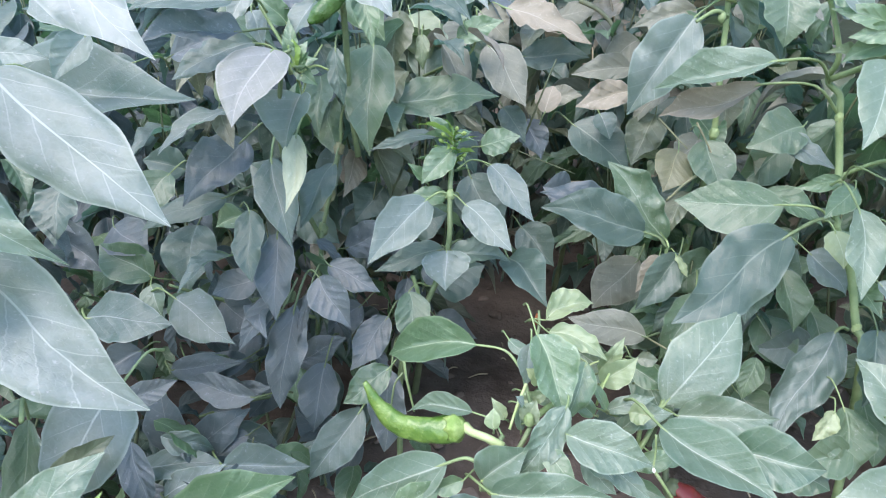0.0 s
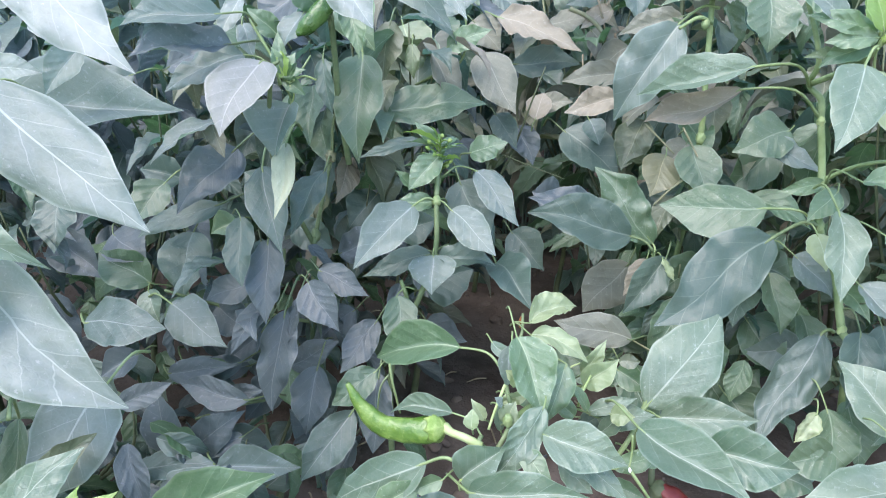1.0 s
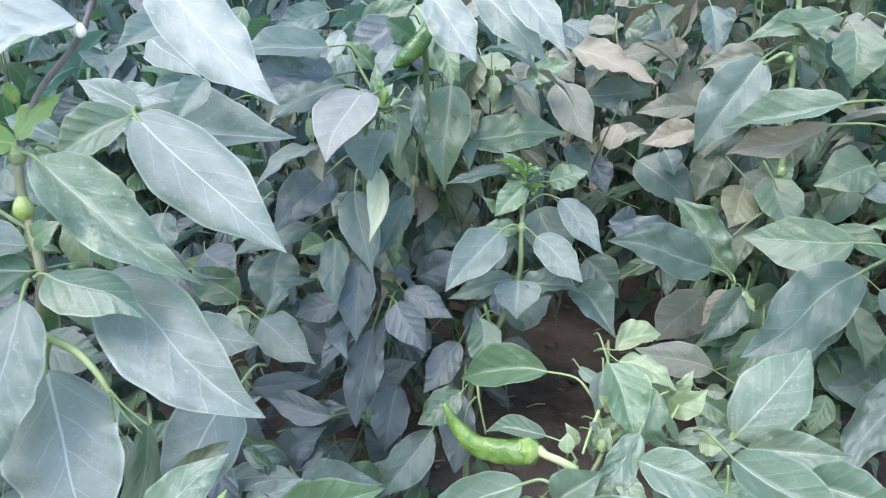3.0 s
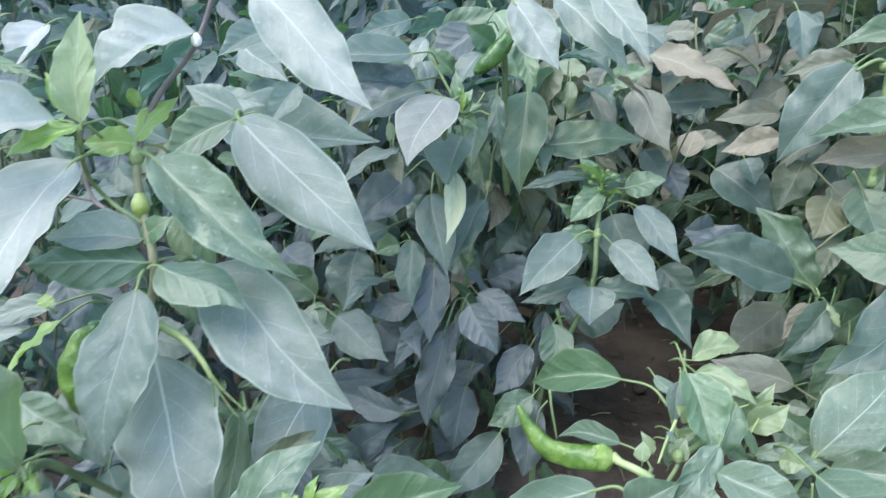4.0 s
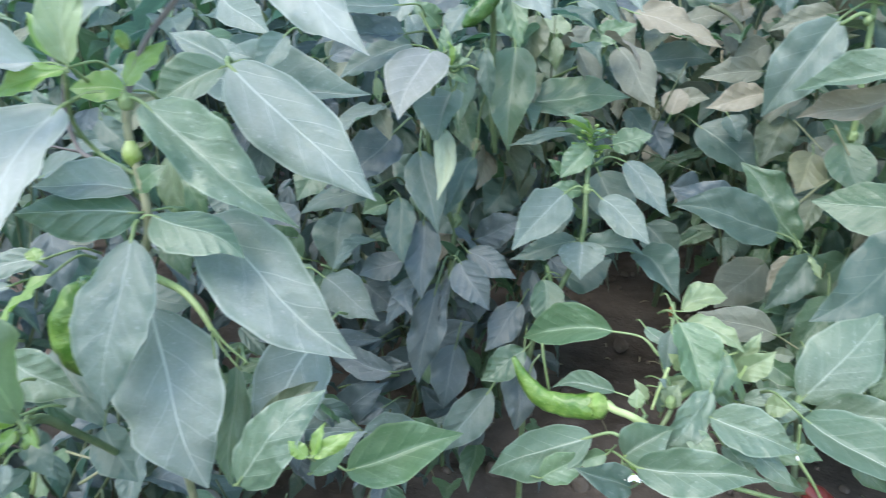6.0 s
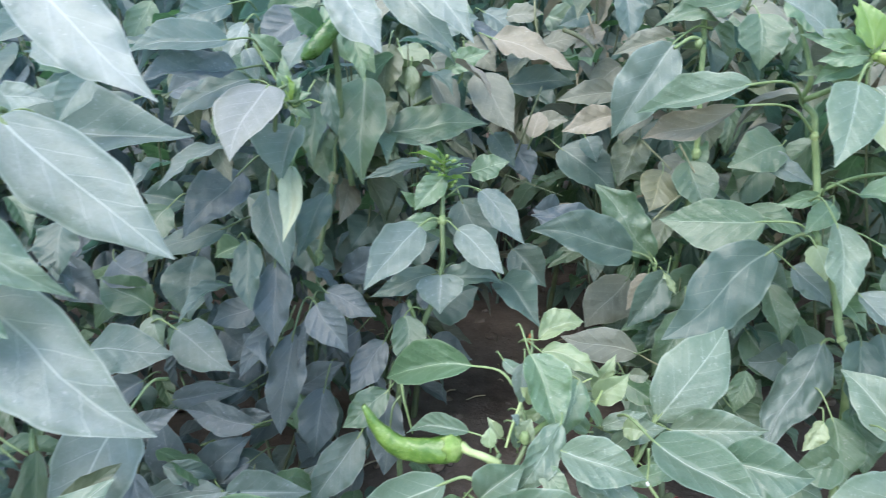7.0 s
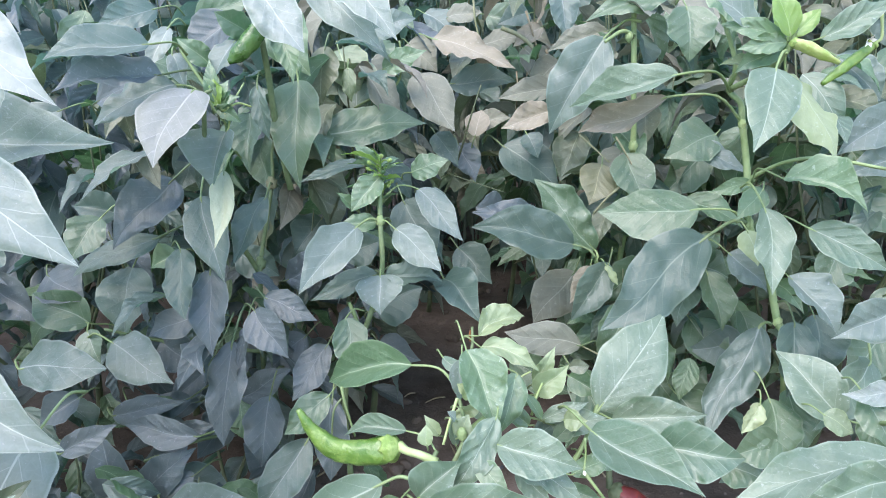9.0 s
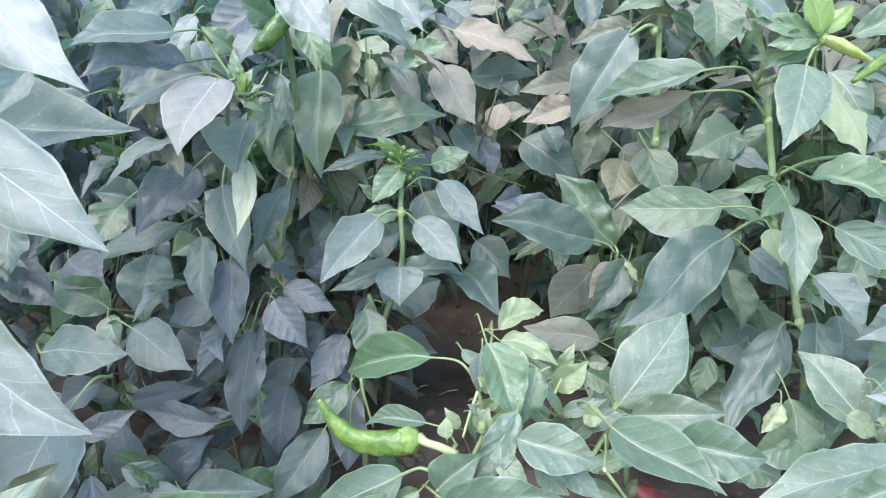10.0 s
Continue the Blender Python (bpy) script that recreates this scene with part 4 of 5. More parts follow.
leaf(plant, (0.057, 0.690, 0.431), (0.092, 0.667, 0.420), 0.023, 58, 17, mature)


# ---- the low plant in front, bearing the long chilli ----
plant = plant_at(0.13, 0.47, "low pepper plant with light green leaves and one long green chilli")
stem(plant, [(0.13, 0.47, -0.02), (0.12, 0.46, 0.12), (0.10, 0.44, 0.22), (0.075, 0.42, 0.27), (0.090, 0.440, 0.302), (0.086, 0.493, 0.315), (0.10, 0.531, 0.326), (0.102, 0.552, 0.338)], 0.0026, 0.0013, stalk_shade)
stem(plant, [(0.11, 0.455, 0.19), (0.16, 0.46, 0.23), (0.19, 0.49, 0.24), (0.205, 0.505, 0.262), (0.216, 0.52, 0.285)], 0.0028, 0.0017, stalk_green, "branch")
stem(plant, [(0.10, 0.44, 0.22), (0.075, 0.41, 0.255), (0.053, 0.406, 0.264)], 0.0024, 0.0016, stalk_shade, "branch")
stem(plant, [(0.095, 0.44, 0.24), (0.082, 0.427, 0.275), (0.067, 0.420, 0.294), (0.068, 0.424, 0.299)], 0.0026, 0.0018, stalk_shade, "branch")
stem(plant, [(0.088, 0.44, 0.30), (0.12, 0.47, 0.305), (0.15, 0.50, 0.29), (0.165, 0.52, 0.30)], 0.0026, 0.0018, stalk_green, "branch")
stem(plant, [(0.15, 0.455, 0.215), (0.20, 0.44, 0.22), (0.26, 0.43, 0.235)], 0.0022, 0.0015, stalk_green, "branch")
node_knob(plant, (0.088, 0.437, 0.304), 0.0045, stalk_green)
chilli(plant, [(0.031, 0.4335, 0.2965), (0.018, 0.4345, 0.293), (0.002, 0.4365, 0.2915), (-0.014, 0.4385, 0.2955), (-0.028, 0.4415, 0.3085), (-0.0385, 0.4445, 0.3265)],
       [0.0096, 0.0106, 0.0098, 0.0082, 0.0058, 0.0016], chilli_green, [(0.045, 0.427, 0.298), (0.056, 0.420, 0.299), (0.068, 0.417, 0.294)], "long curved light green chilli pointing upward", cap=None)
stem(plant, [(0.101, 0.549, 0.326), (0.100, 0.549, 0.331), (0.101, 0.550, 0.336)], 0.0024, 0.0014, rust, "withered_flower")
stem(plant, [(0.065, 0.404, 0.271), (0.072, 0.407, 0.276), (0.088, 0.413, 0.275), (0.119, 0.434, 0.275)], 0.0016, 0.0013, stalk_dark, "branch")
stem(plant, [(0.072, 0.407, 0.276), (0.073, 0.408, 0.293), (0.074, 0.410, 0.299)], 0.0013, 0.0011, stalk_dark, "branch")
flower(plant, (0.054, 0.362, 0.292), (0.1, -0.5, -0.8), 0.006)
chilli(plant, [(0.239, 0.529, 0.165), (0.252, 0.525, 0.159), (0.266, 0.521, 0.153), (0.280, 0.516, 0.145)], [0.008, 0.0108, 0.0095, 0.004], chilli_red, [(0.235, 0.560, 0.215), (0.21, 0.520, 0.245)], "ripe red chilli hanging low among the stalks", cap=twig)
leaf(plant, (0.047, 0.519, 0.319), (-0.038, 0.549, 0.290), 0.050, -51, 38, fresh, bow=-0.003, node=(0.084, 0.490, 0.315), crumple=1.4)
leaf(plant, (0.045, 0.442, 0.305), (-0.006, 0.446, 0.298), 0.025, -38, 48, sage, bow=-0.005, node=(0.068, 0.424, 0.298))
leaf(plant, (0.053, 0.405, 0.272), (0.086, 0.409, 0.302), 0.041, 48, 39, sage, node=(0.053, 0.406, 0.262))
leaf(plant, (0.114, 0.431, 0.323), (0.079, 0.400, 0.278), 0.027, -48, 17, sage, node=(0.116, 0.442, 0.324), crumple=1.8)
leaf(plant, (0.094, 0.485, 0.351), (0.118, 0.440, 0.303), 0.046, 11, 34, fresh, crumple=1.8)
leaf(plant, (0.135, 0.485, 0.328), (0.120, 0.455, 0.290), 0.026, -27, 17, fresh, node=(0.093, 0.495, 0.314), crumple=2)
leaf(plant, (0.107, 0.540, 0.335), (0.153, 0.565, 0.342), 0.036, 32, 45, lime, bow=0.005, crumple=2.2)
leaf(plant, (0.108, 0.522, 0.333), (0.157, 0.502, 0.322), 0.024, 32, 30, lime, bow=0.004, crumple=1.2)
leaf(plant, (0.156, 0.510, 0.291), (0.183, 0.510, 0.320), 0.028, 68, 27, lime, crumple=1.2)
leaf(plant, (0.159, 0.498, 0.272), (0.199, 0.496, 0.290), 0.015, 48, 1, sage)
leaf(plant, (0.167, 0.500, 0.266), (0.217, 0.497, 0.272), 0.024, 57, 5, sage)
leaf(plant, (0.113, 0.419, 0.307), (0.173, 0.400, 0.297), 0.042, 46, 34, sage, node=(0.097, 0.423, 0.299), crumple=2)
leaf(plant, (0.028, 0.406, 0.286), (-0.055, 0.425, 0.223), 0.044, -44, -16, sage, node=(0.048, 0.404, 0.291))
leaf(plant, (0.140, 0.419, 0.286), (0.176, 0.402, 0.266), 0.019, 44, 5, sage)
leaf(plant, (0.060, 0.388, 0.277), (0.141, 0.364, 0.300), 0.040, 56, 30, sage)
leaf(plant, (-0.009, 0.395, 0.249), (0.024, 0.405, 0.271), 0.027, 64, 17, fresh)
leaf(plant, (0.094, 0.486, 0.292), (0.138, 0.476, 0.307), 0.020, 71, 17, fresh, crumple=2)
leaf(plant, (0.159, 0.530, 0.228), (0.195, 0.530, 0.267), 0.025, 74, 17, mature, crumple=2)
leaf(plant, (0.189, 0.445, 0.298), (0.255, 0.380, 0.289), 0.050, 32, 38, sage, bow=-0.003)
leaf(plant, (0.231, 0.423, 0.295), (0.289, 0.399, 0.304), 0.050, 52, 31, sage)
leaf(plant, (0.224, 0.509, 0.263), (0.301, 0.489, 0.277), 0.042, 54, 31, sage, node=(0.211, 0.512, 0.268))
leaf(plant, (0.212, 0.511, 0.272), (0.282, 0.551, 0.347), 0.059, 43, 4, sage, node=(0.201, 0.502, 0.252))
leaf(plant, (0.215, 0.539, 0.268), (0.262, 0.536, 0.273), 0.024, 56, 5, fresh)
leaf(plant, (0.074, 0.400, 0.263), (0.053, 0.403, 0.275), 0.012, -65, 17, tender)
leaf(plant, (0.054, 0.366, 0.276), (0.015, 0.356, 0.294), 0.031, -52, 36, mature)
leaf(plant, (0.156, 0.523, 0.294), (0.174, 0.525, 0.329), 0.016, 77, 17, lime, crumple=2)
leaf(plant, (0.145, 0.477, 0.282), (0.120, 0.477, 0.305), 0.017, -61, 26, fresh, crumple=2)
leaf(plant, (0.170, 0.495, 0.253), (0.191, 0.493, 0.281), 0.018, 79, 17, sage)
leaf(plant, (0.116, 0.488, 0.303), (0.101, 0.490, 0.333), 0.019, -57, 29, sage, crumple=2)
leaf(plant, (0.126, 0.419, 0.297), (0.147, 0.401, 0.283), 0.019, 34, 5, sage)
leaf(plant, (0.097, 0.411, 0.296), (0.120, 0.393, 0.284), 0.018, 36, 5, fresh)
leaf(plant, (0.192, 0.549, 0.285), (0.219, 0.531, 0.275), 0.025, 55, 17, fresh)
leaf(plant, (0.040, 0.406, 0.271), (0.016, 0.402, 0.263), 0.016, -67, 17, fresh)
leaf(plant, (0.074, 0.518, 0.327), (0.095, 0.496, 0.319), 0.012, 47, 17, sage)
leaf(plant, (0.083, 0.443, 0.289), (0.079, 0.448, 0.315), 0.009, 12, 16, sage)
leaf(plant, (0.082, 0.464, 0.300), (0.106, 0.463, 0.315), 0.012, 72, 17, lime, crumple=2)
leaf(plant, (0.157, 0.487, 0.281), (0.141, 0.489, 0.308), 0.011, -44, 15, fresh)
leaf(plant, (0.128, 0.424, 0.280), (0.151, 0.405, 0.266), 0.020, 47, 17, sage, crumple=1.5)
leaf(plant, (0.070, 0.442, 0.300), (0.059, 0.443, 0.318), 0.011, -59, 27, lime)
leaf(plant, (0.180, 0.466, 0.239), (0.215, 0.469, 0.256), 0.018, 56, 3, fresh, crumple=1.4)
leaf(plant, (0.173, 0.455, 0.236), (0.202, 0.440, 0.232), 0.018, 59, 17, leafy)
leaf(plant, (0.198, 0.487, 0.240), (0.229, 0.481, 0.234), 0.016, 51, 2, fresh)
leaf(plant, (0.061, 0.425, 0.303), (0.060, 0.432, 0.317), 0.013, -20, 17, lime)
leaf(plant, (0.188, 0.530, 0.305), (0.207, 0.530, 0.306), 0.014, 60, 10, olive)
leaf(plant, (0.090, 0.485, 0.343), (0.086, 0.470, 0.311), 0.018, -10, 20, dusty)
bud(plant, (0.178, 0.415, 0.284), (0, -0.6, -0.6), 0.0036, petal_white, "small white flower bud")
stem(plant, [(0.181, 0.430, 0.302), (0.181, 0.425, 0.291), (0.178, 0.416, 0.283)], 0.001, 0.0008, stalk_green, "branch")
stem(plant, [(0.179, 0.415, 0.281), (0.189, 0.410, 0.268), (0.200, 0.410, 0.251)], 0.0014, 0.001, stalk_green, "branch")
stem(plant, [(0.085, 0.450, 0.328), (0.078, 0.440, 0.312), (0.073, 0.430, 0.300)], 0.0013, 0.001, stalk_pale, "branch")
leaf(plant, (0.083, 0.440, 0.314), (0.077, 0.440, 0.323), 0.010, -20, 17, pale)
leaf(plant, (0.085, 0.440, 0.299), (0.094, 0.445, 0.316), 0.018, 40, 17, sap)
leaf(plant, (0.096, 0.460, 0.321), (0.086, 0.460, 0.335), 0.014, -40, 17, lime)
stem(plant, [(0.132, 0.490, 0.311), (0.141, 0.500, 0.315), (0.150, 0.505, 0.317)], 0.0009, 0.0007, stalk_pale, "branch")
stem(plant, [(0.149, 0.490, 0.283), (0.153, 0.495, 0.296), (0.160, 0.505, 0.305)], 0.0012, 0.0009, stalk_pale, "branch")
leaf(plant, (0.177, 0.490, 0.277), (0.195, 0.480, 0.282), 0.020, 55, 17, lime, crumple=2)


# ---- the upright plant ----
plant = plant_at(0.44, 0.59, "upright pepper plant with a bare green stem and broad leaves")
stem(plant, [(0.44, 0.59, -0.02), (0.43, 0.585, 0.15), (0.417, 0.589, 0.288), (0.411, 0.599, 0.311), (0.404, 0.619, 0.36), (0.384, 0.628, 0.405), (0.385, 0.647, 0.453), (0.378, 0.656, 0.502)], 0.0044, 0.0034, stalk_green)
stem(plant, [(0.378, 0.656, 0.502), (0.376, 0.66, 0.52), (0.367, 0.67, 0.533), (0.366, 0.66, 0.56), (0.345, 0.68, 0.63)], 0.0034, 0.0022, stalk_green, "branch")
stem(plant, [(0.367, 0.667, 0.533), (0.38, 0.62, 0.555), (0.385, 0.602, 0.573), (0.39, 0.60, 0.60)], 0.0030, 0.002, stalk_green, "branch")
stem(plant, [(0.385, 0.647, 0.445), (0.41, 0.63, 0.465), (0.43, 0.60, 0.475), (0.47, 0.57, 0.47)], 0.0022, 0.0015, stalk_green, "branch")
node_knob(plant, (0.378, 0.655, 0.500), 0.0042, stalk_pale)
node_knob(plant, (0.411, 0.598, 0.310), 0.0046, stalk_pale)
node_knob(plant, (0.384, 0.628, 0.405), 0.0046, stalk_green)
chilli(plant, [(0.388, 0.601, 0.578), (0.400, 0.599, 0.574), (0.414, 0.597, 0.567), (0.428, 0.594, 0.560)], [0.0042, 0.0054, 0.0046, 0.0016], chilli_pale, [(0.384, 0.603, 0.582), (0.38, 0.605, 0.572)], "pale yellowish green chilli at the tip of the shoot")
chilli(plant, [(0.464, 0.61, 0.573), (0.450, 0.606, 0.564), (0.434, 0.602, 0.553), (0.418, 0.599, 0.542)], [0.0038, 0.0048, 0.0046, 0.002], chilli_green, [(0.472, 0.612, 0.58), (0.47, 0.615, 0.60)], "slim green chilli pointing down and sideways")
flower(plant, (0.452, 0.60, 0.578), (0.2, -0.8, -0.3), 0.005)
leaf(plant, (0.337, 0.614, 0.397), (0.221, 0.552, 0.331), 0.062, -45, 4, mature, node=(0.384, 0.628, 0.405))
leaf(plant, (0.334, 0.630, 0.421), (0.238, 0.653, 0.415), 0.063, -41, -11, leafy, bow=0.005, node=(0.381, 0.629, 0.406))
leaf(plant, (0.306, 0.641, 0.551), (0.211, 0.693, 0.518), 0.052, -50, 46, sage, bow=0.006, node=(0.369, 0.668, 0.529))
leaf(plant, (0.302, 0.655, 0.529), (0.227, 0.712, 0.488), 0.039, -65, 32, tan, bow=0.008, node=(0.378, 0.657, 0.502))
leaf(plant, (0.260, 0.747, 0.584), (0.199, 0.736, 0.485), 0.070, -60, 29, misty, node=(0.299, 0.748, 0.599), crumple=1.7)
leaf(plant, (0.362, 0.573, 0.559), (0.323, 0.509, 0.502), 0.046, -22, 11, sage, node=(0.376, 0.588, 0.572))
leaf(plant, (0.386, 0.602, 0.552), (0.426, 0.566, 0.479), 0.054, 15, -13, lime, node=(0.379, 0.592, 0.570))
leaf(plant, (0.389, 0.643, 0.443), (0.344, 0.636, 0.437), 0.017, -70, 17, fresh)
leaf(plant, (0.398, 0.636, 0.438), (0.366, 0.617, 0.413), 0.025, -43, 5, fresh)
leaf(plant, (0.381, 0.571, 0.464), (0.430, 0.524, 0.450), 0.052, 36, 43, fresh, bow=0.005, node=(0.389, 0.643, 0.443))
leaf(plant, (0.373, 0.582, 0.435), (0.365, 0.528, 0.373), 0.037, -8, 20, sage)
leaf(plant, (0.371, 0.604, 0.406), (0.376, 0.583, 0.377), 0.034, -3, -1, lime)
leaf(plant, (0.379, 0.653, 0.365), (0.416, 0.630, 0.330), 0.043, 46, 26, dusty)
leaf(plant, (0.390, 0.556, 0.377), (0.421, 0.516, 0.337), 0.050, 19, 39, dusty)
leaf(plant, (0.402, 0.557, 0.422), (0.462, 0.525, 0.391), 0.036, 61, 17, sage)
leaf(plant, (0.363, 0.665, 0.340), (0.374, 0.634, 0.282), 0.043, 9, 26, leafy)
leaf(plant, (0.400, 0.609, 0.300), (0.322, 0.529, 0.224), 0.046, 2, 4, dusty, node=(0.414, 0.614, 0.299), crumple=2)
leaf(plant, (0.408, 0.657, 0.255), (0.346, 0.646, 0.255), 0.047, -70, 17, dusty)
leaf(plant, (0.420, 0.492, 0.268), (0.379, 0.538, 0.311), 0.052, -38, 24, sage, node=(0.460, 0.495, 0.248))
leaf(plant, (0.476, 0.533, 0.353), (0.416, 0.515, 0.333), 0.045, -58, 25, dusty)
leaf(plant, (0.361, 0.518, 0.269), (0.341, 0.505, 0.246), 0.020, -52, 17, lime, crumple=2.5)
leaf(plant, (0.390, 0.389, 0.308), (0.262, 0.363, 0.295), 0.040, -17, 20, sage)
leaf(plant, (0.366, 0.359, 0.314), (0.293, 0.346, 0.307), 0.041, -47, 39, sage)
leaf(plant, (0.379, 0.458, 0.297), (0.404, 0.453, 0.281), 0.020, 55, 5, sap)
leaf(plant, (0.448, 0.472, 0.303), (0.393, 0.456, 0.316), 0.021, -51, 16, pale)
leaf(plant, (0.562, 0.692, 0.504), (0.484, 0.667, 0.465), 0.047, -57, 25, dusty)
leaf(plant, (0.561, 0.675, 0.456), (0.489, 0.660, 0.444), 0.045, -52, 34, dusty)
leaf(plant, (0.383, 0.597, 0.583), (0.368, 0.606, 0.625), 0.025, -54, 17, tender)
leaf(plant, (0.388, 0.602, 0.583), (0.411, 0.605, 0.605), 0.016, 57, 2, tender)
leaf(plant, (0.382, 0.602, 0.581), (0.327, 0.607, 0.597), 0.021, -70, 17, fresh)
leaf(plant, (0.383, 0.601, 0.578), (0.340, 0.599, 0.575), 0.019, -71, 17, fresh)
leaf(plant, (0.386, 0.610, 0.575), (0.345, 0.613, 0.554), 0.023, -63, 28, fresh)
leaf(plant, (0.417, 0.612, 0.580), (0.473, 0.601, 0.608), 0.029, 63, 31, sage)
leaf(plant, (0.351, 0.761, 0.613), (0.351, 0.732, 0.559), 0.056, -0, 17, leafy)
leaf(plant, (0.337, 0.670, 0.624), (0.373, 0.636, 0.590), 0.033, 33, -1, fresh)
leaf(plant, (0.438, 0.585, 0.323), (0.439, 0.556, 0.268), 0.055, 2, 17, mature)
leaf(plant, (0.525, 0.681, 0.413), (0.558, 0.648, 0.378), 0.047, 48, 17, leafy)
leaf(plant, (0.531, 0.613, 0.279), (0.488, 0.591, 0.247), 0.047, -45, 4, leafy)
leaf(plant, (0.346, 0.664, 0.185), (0.376, 0.666, 0.221), 0.037, 73, 17, leafy)
leaf(plant, (0.307, 0.655, 0.222), (0.335, 0.634, 0.190), 0.042, 49, 17, leafy)
leaf(plant, (0.519, 0.753, 0.556), (0.560, 0.725, 0.509), 0.046, 54, 17, dusty)
leaf(plant, (0.525, 0.686, 0.367), (0.479, 0.656, 0.313), 0.049, -52, 17, leafy)
leaf(plant, (0.479, 0.552, 0.289), (0.400, 0.497, 0.254), 0.045, -51, 17, sage)
leaf(plant, (0.420, 0.473, 0.304), (0.428, 0.440, 0.273), 0.034, 20, 17, leafy)
leaf(plant, (0.330, 0.757, 0.628), (0.239, 0.742, 0.603), 0.036, -59, 25, leafy)
leaf(plant, (0.408, 0.565, 0.326), (0.394, 0.528, 0.267), 0.043, -15, 20, mature)
leaf(plant, (0.399, 0.544, 0.266), (0.403, 0.507, 0.220), 0.039, 4, 11, leafy, node=(0.422, 0.592, 0.268))
leaf(plant, (0.372, 0.526, 0.216), (0.329, 0.507, 0.191), 0.035, -60, 17, mature)
leaf(plant, (0.375, 0.530, 0.266), (0.377, 0.498, 0.212), 0.047, 0, 17, leafy)
leaf(plant, (0.361, 0.616, 0.590), (0.310, 0.616, 0.625), 0.035, -61, 29, pale)
leaf(plant, (0.396, 0.623, 0.580), (0.352, 0.610, 0.575), 0.022, -57, 5, sap, crumple=1.5)
leaf(plant, (0.381, 0.624, 0.552), (0.338, 0.626, 0.562), 0.021, -53, 33, sap)
leaf(plant, (0.389, 0.626, 0.587), (0.380, 0.637, 0.620), 0.018, -25, 26, tender)


# ---- the plant between ----
plant = plant_at(0.28, 0.78, "pepper plant half hidden between its neighbours, dusty and partly dry")
stem(plant, [(0.28, 0.78, -0.02), (0.28, 0.77, 0.15), (0.262, 0.72, 0.286), (0.244, 0.672, 0.357)], 0.0036, 0.002, stalk_green)
stem(plant, [(0.28, 0.77, 0.18), (0.30, 0.765, 0.35), (0.297, 0.742, 0.467), (0.295, 0.747, 0.53), (0.292, 0.752, 0.601), (0.29, 0.76, 0.65)], 0.0038, 0.0028, stalk_green, "branch")
stem(plant, [(0.293, 0.748, 0.585), (0.275, 0.735, 0.59), (0.255, 0.725, 0.58)], 0.0025, 0.0018, stalk_green, "branch")
node_knob(plant, (0.297, 0.741, 0.466), 0.0055, stalk_green)
bud(plant, (0.284, 0.742, 0.59), (0.1, -0.2, -1), 0.012, stalk_green)
leaf(plant, (0.037, 0.946, 0.581), (0.076, 0.922, 0.544), 0.049, 51, 17, dry)
leaf(plant, (0.199, 0.965, 0.569), (0.236, 0.931, 0.521), 0.044, 43, 17, dry)
leaf(plant, (0.139, 0.973, 0.575), (0.197, 0.960, 0.584), 0.037, 55, -0, dry)
leaf(plant, (0.101, 0.864, 0.454), (0.123, 0.834, 0.410), 0.041, 32, 17, slate)
leaf(plant, (0.158, 0.840, 0.453), (0.226, 0.790, 0.407), 0.062, 38, 8, mature)
leaf(plant, (0.071, 0.859, 0.469), (0.100, 0.823, 0.434), 0.034, 38, 17, mature)
leaf(plant, (0.016, 0.917, 0.568), (-0.003, 0.878, 0.528), 0.041, -30, 17, dry)
leaf(plant, (0.243, 0.910, 0.551), (0.191, 0.880, 0.518), 0.042, -58, 17, dry)
leaf(plant, (0.219, 0.673, 0.373), (0.110, 0.658, 0.405), 0.062, -57, 30, mature, node=(0.243, 0.670, 0.358), crumple=2.0)
leaf(plant, (0.245, 0.682, 0.362), (0.179, 0.708, 0.438), 0.051, -57, 17, leafy, node=(0.246, 0.674, 0.356), crumple=2.2)
leaf(plant, (0.253, 0.666, 0.351), (0.264, 0.652, 0.332), 0.010, 13, -3, lime)
leaf(plant, (0.239, 0.676, 0.346), (0.213, 0.655, 0.312), 0.024, -48, 17, tan)
leaf(plant, (0.238, 0.750, 0.311), (0.183, 0.723, 0.257), 0.058, -48, 5, dry)
leaf(plant, (0.258, 0.671, 0.351), (0.212, 0.639, 0.300), 0.040, -53, 17, mature)
leaf(plant, (0.265, 0.750, 0.444), (0.244, 0.715, 0.406), 0.046, -31, 8, yellowing)
leaf(plant, (0.289, 0.740, 0.458), (0.300, 0.700, 0.407), 0.050, 20, 14, leafy)
leaf(plant, (0.253, 0.820, 0.471), (0.225, 0.790, 0.416), 0.050, -20, 17, olive, crumple=2)
leaf(plant, (0.214, 0.785, 0.503), (0.150, 0.773, 0.485), 0.039, -57, 27, tan, crumple=1.6)
leaf(plant, (0.186, 0.819, 0.471), (0.198, 0.796, 0.446), 0.030, 27, 17, dusty, crumple=2)
leaf(plant, (0.122, 0.840, 0.466), (0.133, 0.860, 0.498), 0.034, 10, 10, tan)
leaf(plant, (0.071, 0.928, 0.586), (0.177, 0.872, 0.547), 0.046, 43, 16, tan, crumple=1.6)
leaf(plant, (0.093, 0.936, 0.525), (0.183, 0.918, 0.528), 0.048, 59, 26, mature)
leaf(plant, (0.277, 0.801, 0.590), (0.206, 0.790, 0.570), 0.035, -53, 31, dry, crumple=1.6)
leaf(plant, (0.394, 0.750, 0.474), (0.330, 0.730, 0.454), 0.056, -50, 14, leafy)
leaf(plant, (0.364, 0.750, 0.459), (0.420, 0.714, 0.439), 0.030, 48, 28, dusty)
leaf(plant, (0.150, 0.748, 0.392), (0.117, 0.743, 0.399), 0.043, -69, 17, slate)
